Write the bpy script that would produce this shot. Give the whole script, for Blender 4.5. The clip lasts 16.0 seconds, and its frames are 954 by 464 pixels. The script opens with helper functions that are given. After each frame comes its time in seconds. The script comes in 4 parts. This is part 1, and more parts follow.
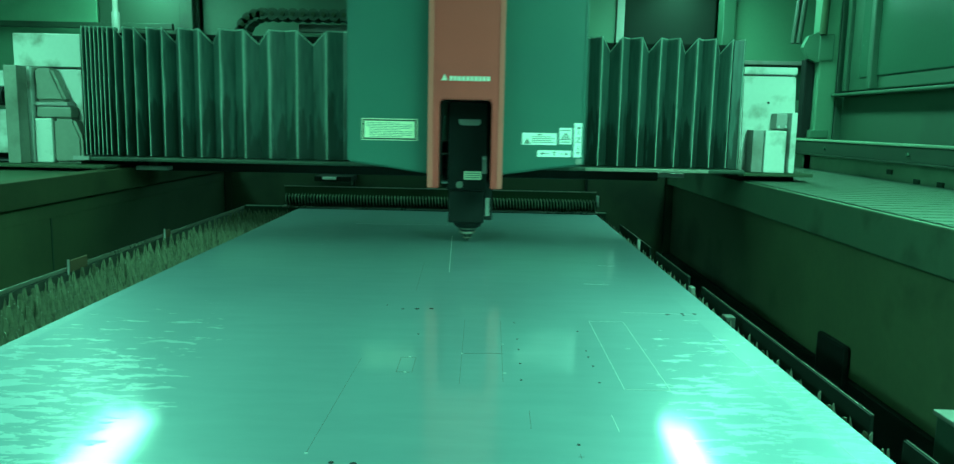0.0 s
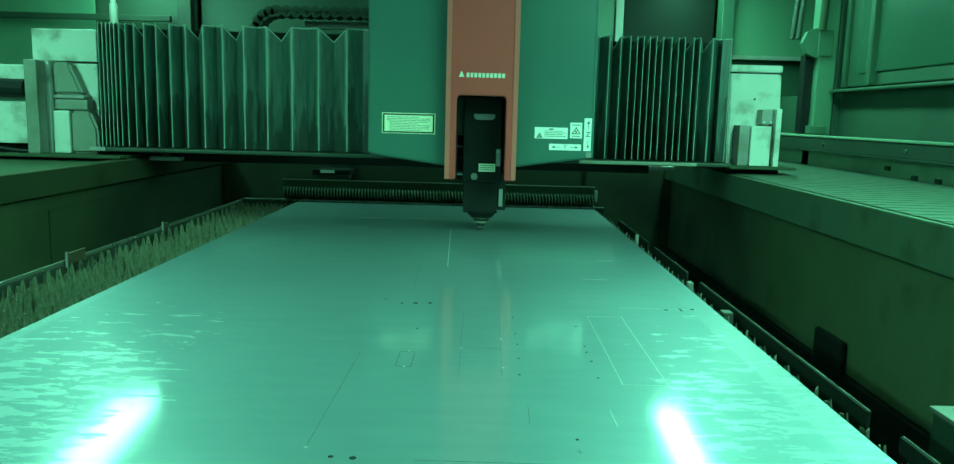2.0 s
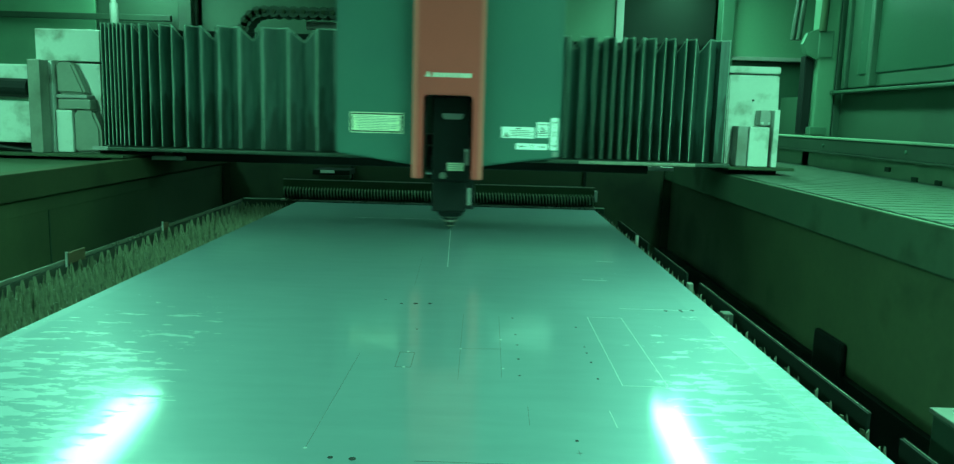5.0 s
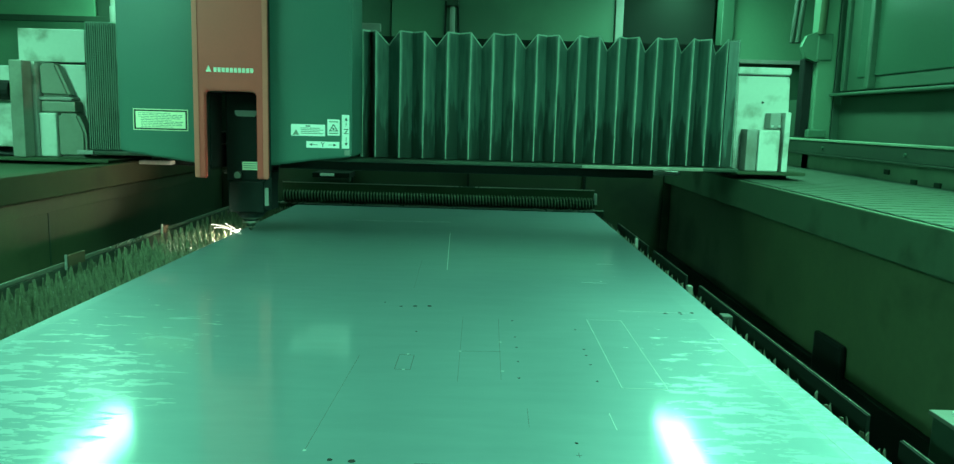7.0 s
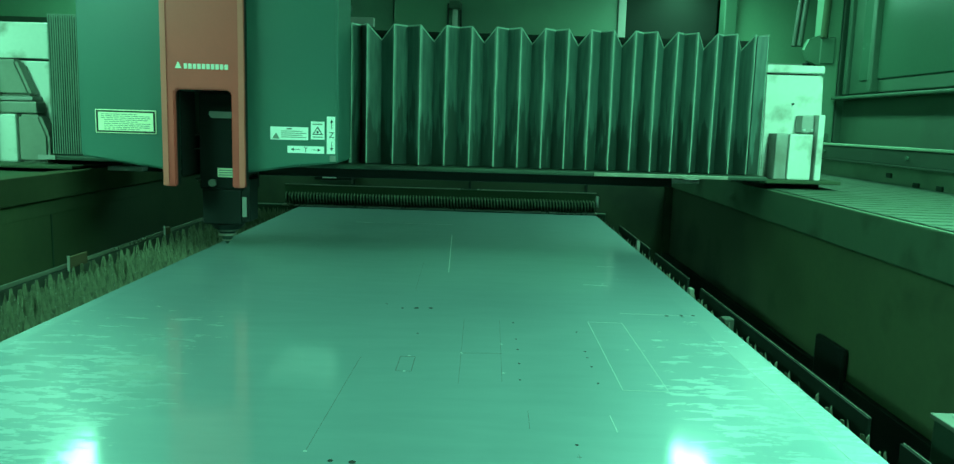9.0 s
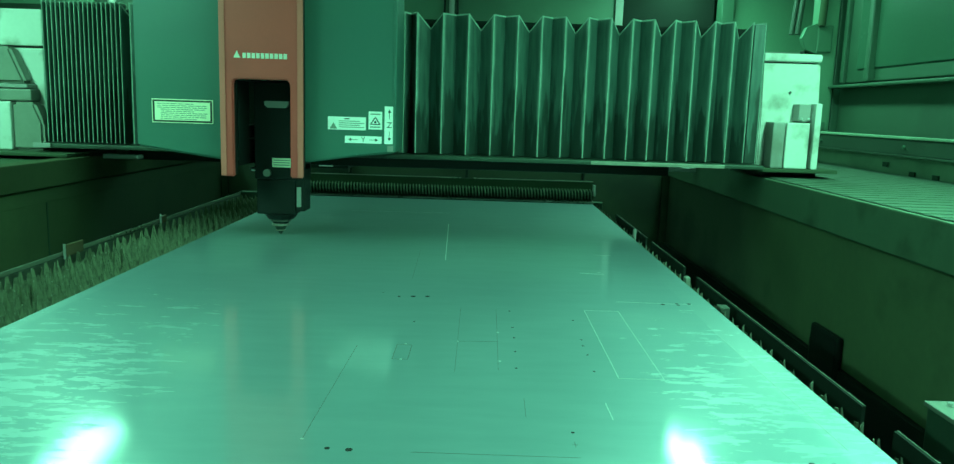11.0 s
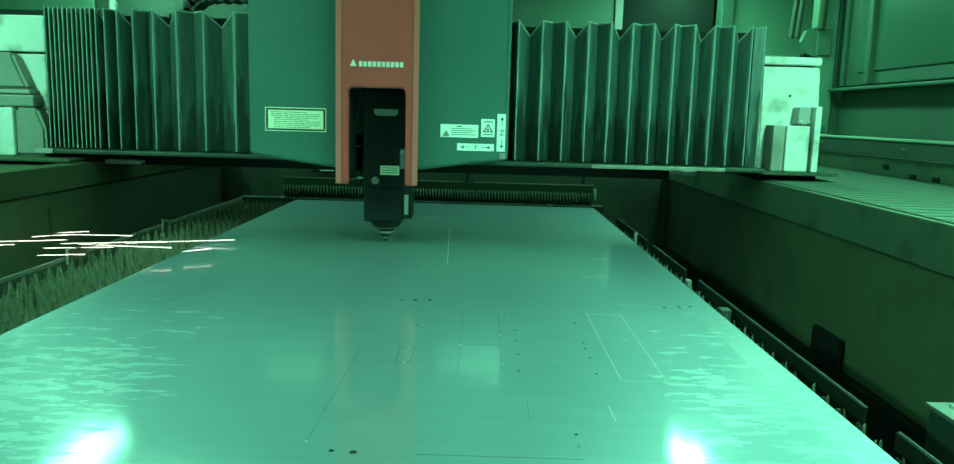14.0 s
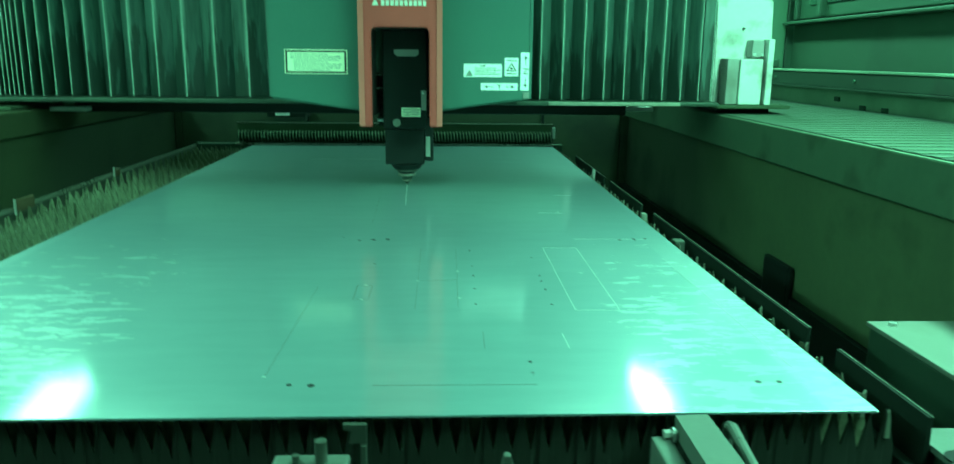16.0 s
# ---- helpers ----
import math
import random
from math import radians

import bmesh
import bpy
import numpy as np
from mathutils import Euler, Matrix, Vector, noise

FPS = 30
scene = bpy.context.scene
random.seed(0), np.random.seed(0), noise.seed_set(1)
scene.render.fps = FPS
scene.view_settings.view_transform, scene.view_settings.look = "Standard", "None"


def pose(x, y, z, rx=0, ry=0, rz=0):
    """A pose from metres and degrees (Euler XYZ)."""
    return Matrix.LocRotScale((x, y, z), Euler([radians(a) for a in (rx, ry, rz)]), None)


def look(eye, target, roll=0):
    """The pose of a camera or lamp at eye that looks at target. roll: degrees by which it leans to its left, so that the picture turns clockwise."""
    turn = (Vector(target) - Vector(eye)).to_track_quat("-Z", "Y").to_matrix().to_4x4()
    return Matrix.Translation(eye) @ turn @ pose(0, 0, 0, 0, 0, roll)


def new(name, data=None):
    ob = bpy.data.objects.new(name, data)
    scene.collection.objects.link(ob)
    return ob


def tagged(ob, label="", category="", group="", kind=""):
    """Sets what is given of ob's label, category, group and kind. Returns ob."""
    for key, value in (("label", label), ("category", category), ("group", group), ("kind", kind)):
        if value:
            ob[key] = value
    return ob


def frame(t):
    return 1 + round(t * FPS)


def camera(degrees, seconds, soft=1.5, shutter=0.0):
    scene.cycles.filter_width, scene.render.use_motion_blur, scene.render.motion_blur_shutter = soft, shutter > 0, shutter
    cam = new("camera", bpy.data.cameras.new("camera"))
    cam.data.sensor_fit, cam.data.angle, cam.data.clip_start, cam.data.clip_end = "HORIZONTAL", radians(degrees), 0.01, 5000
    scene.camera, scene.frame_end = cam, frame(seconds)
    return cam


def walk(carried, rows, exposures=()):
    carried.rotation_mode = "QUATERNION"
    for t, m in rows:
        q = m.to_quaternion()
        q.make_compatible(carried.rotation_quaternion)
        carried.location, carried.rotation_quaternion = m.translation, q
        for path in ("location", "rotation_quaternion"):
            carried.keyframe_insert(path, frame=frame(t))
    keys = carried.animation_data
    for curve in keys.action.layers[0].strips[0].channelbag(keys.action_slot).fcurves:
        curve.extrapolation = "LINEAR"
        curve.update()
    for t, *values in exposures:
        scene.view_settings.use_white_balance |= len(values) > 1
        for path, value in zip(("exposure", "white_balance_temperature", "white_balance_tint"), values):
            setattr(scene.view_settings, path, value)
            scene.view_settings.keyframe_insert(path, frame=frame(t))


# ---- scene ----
cam = camera(63.3, 16.0, soft=1.35, shutter=0.8)
PATH = [
    (0, (-0.034, -0.009, 1.265), (-0.048, 1.971, 0.984), 1.2),
    (0.5, (-0.04, -0.012, 1.268), (-0.053, 1.969, 0.995), 1.4),
    (1, (-0.035, -0.018, 1.268), (-0.046, 1.962, 0.982), 1.4),
    (1.5, (-0.036, -0.011, 1.267), (-0.041, 1.966, 0.966), 1.5),
    (2, (-0.037, -0.01, 1.267), (-0.044, 1.968, 0.97), 1.5),
    (2.5, (-0.036, -0.012, 1.267), (-0.041, 1.965, 0.966), 1.5),
    (3, (-0.036, -0.011, 1.267), (-0.041, 1.966, 0.965), 1.6),
    (3.5, (-0.036, -0.011, 1.266), (-0.041, 1.967, 0.966), 1.5),
    (4, (-0.038, -0.009, 1.268), (-0.043, 1.968, 0.967), 1.6),
    (6.5, (-0.036, -0.01, 1.267), (-0.044, 1.969, 0.979), 1.6),
    (7, (-0.037, -0.01, 1.267), (-0.043, 1.969, 0.978), 1.6),
    (7.5, (-0.036, -0.01, 1.265), (-0.043, 1.969, 0.974), 1.6),
    (8, (-0.037, -0.009, 1.265), (-0.042, 1.969, 0.971), 1.7),
    (8.5, (-0.036, -0.012, 1.266), (-0.049, 1.968, 0.987), 1.7),
    (11, (-0.035, -0.012, 1.266), (-0.038, 1.963, 0.955), 1.8),
    (11.5, (-0.036, -0.021, 1.268), (-0.04, 1.954, 0.956), 1.8),
    (12, (-0.038, -0.016, 1.265), (-0.041, 1.96, 0.954), 1.8),
    (12.5, (-0.038, -0.017, 1.266), (-0.043, 1.959, 0.959), 1.8),
    (13, (-0.039, -0.016, 1.265), (-0.041, 1.96, 0.957), 1.7),
    (13.5, (-0.037, -0.018, 1.267), (-0.043, 1.959, 0.962), 1.7),
    (14, (-0.038, -0.017, 1.265), (-0.042, 1.961, 0.965), 1.6),
    (14.2, (-0.038, -0.017, 1.265), (-0.037, 1.959, 0.953), 1.49),
    (14.3, (-0.039, -0.017, 1.264), (-0.028, 1.954, 0.927), 1.27),
    (14.4, (-0.04, -0.018, 1.263), (-0.012, 1.945, 0.883), 0.88),
    (14.5, (-0.041, -0.018, 1.262), (-0.004, 1.941, 0.862), 0.7),
    (15, (-0.036, -0.022, 1.26), (0.027, 1.939, 0.87), -1.1),
    (15.5, (-0.038, -0.023, 1.259), (0.027, 1.936, 0.865), -1.1),
    (16, (-0.023, -0.024, 1.253), (0.067, 1.925, 0.814), 0.6),
]
walk(cam, [(t, look(eye, target, roll)) for t, eye, target, roll in PATH],
     exposures=[(0.0, 0.12, 6150, 10), (0.5, 0.04, 6200, 10), (2.5, 0.05, 6350, 10), (7.0, 0.07, 6650, 10), (12.0, 0.10, 6600, 10), (14.1, 0.15, 6600, 10), (14.6, 0.27, 6450, 11), (16.0, 0.42, 6400, 13)])

# ---- world, lamps, exposure ----
world = bpy.data.worlds.new("world")
scene.world = world
world.use_nodes = True
world.node_tree.nodes["Background"].inputs[0].default_value = (0.004, 0.012, 0.009, 1)
world.node_tree.nodes["Background"].inputs[1].default_value = 1.0

LAMP_COLOUR = (0.244, 1.0, 0.60)          # tubes seen through the green laser screen
# first row added as unseen front fill; second row mirrored in the sheet
TUBES_AND_FILL = [(-1.62, 0.85, 2.02, 1.9, 48, 0.16, 0), (0.97, 0.85, 2.02, 1.9, 60, 0.16, 0),       # x, y, z, length, watts, width, turn
         (-1.715, 3.45, 2.02, 1.3, 23, 0.20, 6), (0.925, 3.45, 2.02, 1.3, 23, 0.13, -3)]


def tube_or_fill_lamp(x, y, z, length, watts, width, turn):
    data = bpy.data.lights.new("tube_or_fill_light", "AREA")
    data.shape, data.size, data.size_y = "RECTANGLE", width, length
    data.energy, data.color = watts, LAMP_COLOUR
    lamp = new("tube_or_fill_light", data)
    lamp.location, lamp.rotation_euler = (x, y, z - 0.02), (0, 0, radians(turn))
    up = new("tube_or_fill_light", data.copy())
    up.data.energy = watts * 0.6
    up.location, up.rotation_euler = (x, y, z + 0.02), (math.pi, 0, radians(turn))


for row in TUBES_AND_FILL:
    tube_or_fill_lamp(*row)


# ---- materials ----
def material(name, colour, rough=0.5, metal=0.0, spread=0.25, scale=6.0, fine=90.0, bump=0.08, stain=None, stain_scale=3.0,
             stain_amount=0.5, stretch=(1, 1, 1), coat=0.0, rough_spread=0.12):
    m = bpy.data.materials.new(name)
    m.use_nodes = True
    nt = m.node_tree
    n, l = nt.nodes, nt.links
    b = n["Principled BSDF"]
    b.inputs["Metallic"].default_value = metal
    b.inputs["Coat Weight"].default_value = coat
    co = n.new("ShaderNodeTexCoord")
    mp = n.new("ShaderNodeMapping")
    mp.inputs["Scale"].default_value = stretch
    l.new(co.outputs["Object"], mp.inputs[0])
    big = n.new("ShaderNodeTexNoise")
    big.inputs["Scale"].default_value, big.inputs["Detail"].default_value = scale, 6
    small = n.new("ShaderNodeTexNoise")
    small.inputs["Scale"].default_value, small.inputs["Detail"].default_value = fine, 3
    l.new(mp.outputs[0], big.inputs[0])
    l.new(mp.outputs[0], small.inputs[0])
    mix = n.new("ShaderNodeMix")
    mix.data_type = "RGBA"
    lo = [c * (1 - spread) for c in colour] + [1]
    hi = [min(1, c * (1 + spread)) for c in colour] + [1]
    mix.inputs["A"].default_value, mix.inputs["B"].default_value = lo, hi
    add = n.new("ShaderNodeMath")
    add.operation = "MULTIPLY_ADD"
    add.inputs[1].default_value, add.inputs[2].default_value = 0.35, -0.17
    l.new(small.outputs[0], add.inputs[0])
    tot = n.new("ShaderNodeMath")
    tot.use_clamp = True
    l.new(big.outputs[0], tot.inputs[0])
    l.new(add.outputs[0], tot.inputs[1])
    l.new(tot.outputs[0], mix.inputs["Factor"])
    last = mix.outputs["Result"]
    if stain:
        sn = n.new("ShaderNodeTexNoise")
        sn.inputs["Scale"].default_value, sn.inputs["Detail"].default_value = stain_scale, 8
        l.new(mp.outputs[0], sn.inputs[0])
        rp = n.new("ShaderNodeValToRGB")
        rp.color_ramp.elements[0].position, rp.color_ramp.elements[1].position = 0.52, 0.68
        rp.color_ramp.elements[0].color = (0, 0, 0, 1)
        rp.color_ramp.elements[1].color = (stain_amount,) * 3 + (1,)
        l.new(sn.outputs[0], rp.inputs[0])
        m2 = n.new("ShaderNodeMix")
        m2.data_type = "RGBA"
        m2.inputs["B"].default_value = (*stain, 1)
        l.new(rp.outputs[0], m2.inputs["Factor"])
        l.new(last, m2.inputs["A"])
        last = m2.outputs["Result"]
    l.new(last, b.inputs["Base Color"])
    rr = n.new("ShaderNodeMapRange")
    rr.inputs["To Min"].default_value, rr.inputs["To Max"].default_value = max(0.03, rough - rough_spread), min(1, rough + rough_spread)
    l.new(tot.outputs[0], rr.inputs["Value"])
    l.new(rr.outputs[0], b.inputs["Roughness"])
    if bump:
        bp = n.new("ShaderNodeBump")
        bp.inputs["Strength"].default_value, bp.inputs["Distance"].default_value = bump, 0.002
        l.new(small.outputs[0], bp.inputs["Height"])
        l.new(bp.outputs[0], b.inputs["Normal"])
    return m


def glow(name, colour, strength):
    m = bpy.data.materials.new(name)
    m.use_nodes = True
    b = m.node_tree.nodes["Principled BSDF"]
    b.inputs["Base Color"].default_value = (0.8, 0.8, 0.8, 1)
    b.inputs["Emission Color"].default_value = (*colour, 1)
    b.inputs["Emission Strength"].default_value = strength
    return m


def steel_sheet():
    """Cold-rolled steel: dull body, a thin smooth oil film, streaky along x where the film is rubbed off."""
    m = bpy.data.materials.new("sheet_steel")
    m.use_nodes = True
    n, l = m.node_tree.nodes, m.node_tree.links
    b = n["Principled BSDF"]
    co = n.new("ShaderNodeTexCoord")

    def tex(scale, stretch, detail, distort=0.0, gritty=0.62):
        mp = n.new("ShaderNodeMapping")
        mp.inputs["Scale"].default_value = stretch
        t = n.new("ShaderNodeTexNoise")
        t.inputs["Scale"].default_value, t.inputs["Detail"].default_value = scale, detail
        t.inputs["Distortion"].default_value, t.inputs["Roughness"].default_value = distort, gritty
        l.new(co.outputs["Object"], mp.inputs[0])
        l.new(mp.outputs[0], t.inputs[0])
        return t.outputs[0]

    def span(value, a, b, lo, hi):
        r = n.new("ShaderNodeMapRange")
        r.inputs["From Min"].default_value, r.inputs["From Max"].default_value = a, b
        r.inputs["To Min"].default_value, r.inputs["To Max"].default_value = lo, hi
        l.new(value, r.inputs["Value"])
        return r.outputs[0]

    streak = tex(19.0, (0.8, 2.5, 1), 15, 0.2, 0.70)
    wear = tex(9.0, (0.8, 3.5, 1), 9, 0.2)
    cloud = tex(1.6, (1.6, 0.5, 1), 5)
    fine = tex(220, (1, 1, 1), 3)
    b.inputs["Coat Weight"].default_value, b.inputs["Coat IOR"].default_value = SHEET_FILM, 1.85
    # the rubbed streaks lie along both long edges, where the sheet is handled
    sep = n.new("ShaderNodeSeparateXYZ")
    l.new(co.outputs["Object"], sep.inputs[0])
    wide = n.new("ShaderNodeMath")          # from the middle line of the rubbed bands
    wide.inputs[1].default_value = 0.115
    l.new(sep.outputs[0], wide.inputs[0])
    side = n.new("ShaderNodeMath")
    side.operation = "ABSOLUTE"
    l.new(wide.outputs[0], side.inputs[0])
    worn = n.new("ShaderNodeMath")
    l.new(streak, worn.inputs[0])
    l.new(span(side.outputs[0], 0.25, 0.38, -0.22, -0.002), worn.inputs[1])
    along = n.new("ShaderNodeMath")
    l.new(worn.outputs[0], along.inputs[0])
    l.new(span(sep.outputs[1], 1.0, 1.6, 0.008, -0.16), along.inputs[1])
    rub = span(along.outputs[0], 0.512, 0.524, 0, 1)
    # along both edges the film is gone altogether
    rim = n.new("ShaderNodeMath")
    rim.operation = "MAXIMUM"
    l.new(rub, rim.inputs[0])
    bare = n.new("ShaderNodeMath")
    bare.operation = "MAXIMUM"
    l.new(span(sep.outputs[0], 0.377, 0.381, 0, 1), bare.inputs[0])
    l.new(span(sep.outputs[0], -0.762, -0.768, 0, 1), bare.inputs[1])
    strip_end = n.new("ShaderNodeMath")
    strip_end.operation = "MULTIPLY"
    l.new(bare.outputs[0], strip_end.inputs[0])
    l.new(span(sep.outputs[1], 1.15, 1.75, 1, 0), strip_end.inputs[1])
    l.new(span(strip_end.outputs[0], 0, 1, 0, 0.8), rim.inputs[1])
    l.new(span(rim.outputs[0], 0, 1, SHEET_SKIN, SHEET_SCUFF), b.inputs["Coat Roughness"])
    l.new(span(cloud, 0.3, 0.7, *SHEET_ROUGH), b.inputs["Roughness"])
    mix = n.new("ShaderNodeMix")
    mix.data_type = "RGBA"
    mix.inputs["A"].default_value, mix.inputs["B"].default_value = (0.190, 0.285, 0.315, 1), (0.29, 0.40, 0.43, 1)
    both = n.new("ShaderNodeMath")
    l.new(span(cloud, 0.2, 0.8, 0, 0.55), both.inputs[0])
    l.new(span(wear, 0.25, 0.75, 0.05, 0.42), both.inputs[1])
    l.new(both.outputs[0], mix.inputs["Factor"])
    pale = n.new("ShaderNodeMix")
    pale.data_type = "RGBA"
    pale.inputs["B"].default_value = (0.40, 0.50, 0.52, 1)
    l.new(span(strip_end.outputs[0], 0, 1, 0, 0.3), pale.inputs["Factor"])
    l.new(mix.outputs["Result"], pale.inputs["A"])
    l.new(pale.outputs["Result"], b.inputs["Base Color"])
    b.inputs["Metallic"].default_value = SHEET_METAL
    bp = n.new("ShaderNodeBump")
    bp.inputs["Strength"].default_value, bp.inputs["Distance"].default_value = 0.03, 0.0004
    l.new(fine, bp.inputs["Height"])
    l.new(bp.outputs[0], b.inputs["Normal"])
    return m


SHEET_ROUGH, SHEET_SKIN, SHEET_SCUFF, SHEET_METAL, SHEET_FILM = (0.46, 0.54), 0.10, 0.31, 0.60, 0.82
M_SHEET = steel_sheet()
M_BRIGHT = material("scribed_steel", (0.43, 0.48, 0.49), 0.42, 0.45, 0.1)
M_KERF = material("burnt_kerf", (0.11, 0.125, 0.13), 0.8, 0.0, 0.3)
M_HOLE = material("hole_dark", (0.006, 0.006, 0.006), 0.9, 0, 0.2)
M_GREEN = material("machine_green_paint", (0.050, 0.136, 0.112), 0.36, 0, 0.10, 3, 120, 0.04, (0.05, 0.12, 0.11), 4, 0.4)
M_RED = material("red_paint", (0.56, 0.062, 0.055), 0.42, 0, 0.10, 4, 140, 0.04, (0.40, 0.045, 0.042), 5, 0.35)
M_REDEDGE = material("paler_red_edge", (0.64, 0.12, 0.10), 0.5, 0, 0.15)
M_BLACK = material("black_paint", (0.012, 0.015, 0.014), 0.5, 0, 0.3)
M_DARK = material("dark_steel", (0.026, 0.050, 0.033), 0.55, 0.2, 0.35, 5, 80, 0.12, (0.015, 0.014, 0.012), 4, 0.7)
M_WALL = material("sooty_green_panel", (0.033, 0.084, 0.052), 0.5, 0, 0.25, 2.5, 60, 0.08, (0.012, 0.028, 0.02), 2, 0.6)
M_BACK = material("pale_green_panel", (0.060, 0.138, 0.088), 0.45, 0, 0.16, 1.5, 60, 0.05, (0.035, 0.07, 0.05), 1.6, 0.55)
# paler copy of the panel green, with lamp glow and haze put in
M_PALE_HAZE = material("lamp_haze_green_panel", (0.105, 0.225, 0.145), 0.5, 0, 0.16, 1.5, 60, 0.05, (0.05, 0.10, 0.07), 1.6, 0.5)
M_RECESS = material("recessed_band_paint", (0.034, 0.078, 0.048), 0.6, 0, 0.25, 2.5, 60, 0.08, (0.018, 0.036, 0.024), 2, 0.6)
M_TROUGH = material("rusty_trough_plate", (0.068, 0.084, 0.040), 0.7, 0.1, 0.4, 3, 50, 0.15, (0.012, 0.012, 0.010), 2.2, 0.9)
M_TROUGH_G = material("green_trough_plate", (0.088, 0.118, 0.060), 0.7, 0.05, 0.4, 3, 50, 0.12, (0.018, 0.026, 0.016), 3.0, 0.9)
M_EDGE = material("dusty_edge_beam", (0.070, 0.112, 0.068), 0.75, 0.1, 0.3, 5, 70, 0.12, (0.03, 0.035, 0.02), 5, 0.8)
M_RIB = material("ribbed_cover", (0.052, 0.082, 0.054), 0.65, 0.1, 0.2, 5, 80, 0.06)
M_LEDGE = material("dusty_steel_ledge", (0.045, 0.070, 0.040), 0.8, 0.1, 0.3, 4, 70, 0.12, (0.04, 0.045, 0.03), 3, 0.6)
M_WHITE = material("scuffed_white_paint", (0.52, 0.54, 0.50), 0.5, 0, 0.14, 5, 90, 0.05, (0.17, 0.16, 0.12), 12, 0.75)
M_GREY = material("grey_paint", (0.26, 0.26, 0.24), 0.5, 0, 0.2, 6, 90, 0.06, (0.10, 0.08, 0.06), 6, 0.6)


def shade_far_end(m, start, end):
    """Puts the gantry's shade into the colour: thick at the far end of the beds, breaking up in ragged patches towards
    the near end.
    """
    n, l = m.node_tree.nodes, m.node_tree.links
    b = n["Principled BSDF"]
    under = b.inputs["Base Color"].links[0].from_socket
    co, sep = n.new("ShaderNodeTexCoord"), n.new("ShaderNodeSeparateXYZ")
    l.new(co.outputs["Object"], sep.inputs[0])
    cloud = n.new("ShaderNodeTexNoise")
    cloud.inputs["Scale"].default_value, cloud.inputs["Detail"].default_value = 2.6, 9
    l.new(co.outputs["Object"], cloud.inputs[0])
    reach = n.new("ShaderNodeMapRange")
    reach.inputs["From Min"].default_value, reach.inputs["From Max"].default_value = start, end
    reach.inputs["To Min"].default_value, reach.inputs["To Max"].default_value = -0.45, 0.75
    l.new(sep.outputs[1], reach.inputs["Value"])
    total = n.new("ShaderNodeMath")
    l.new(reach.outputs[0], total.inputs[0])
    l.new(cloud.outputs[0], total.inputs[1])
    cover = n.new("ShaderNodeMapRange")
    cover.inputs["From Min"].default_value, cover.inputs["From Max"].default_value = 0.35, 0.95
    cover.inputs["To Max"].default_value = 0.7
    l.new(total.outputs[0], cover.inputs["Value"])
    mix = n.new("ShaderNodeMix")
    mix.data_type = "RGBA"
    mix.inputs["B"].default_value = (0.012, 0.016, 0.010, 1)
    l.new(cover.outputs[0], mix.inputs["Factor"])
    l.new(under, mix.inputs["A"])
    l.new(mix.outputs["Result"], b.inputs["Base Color"])


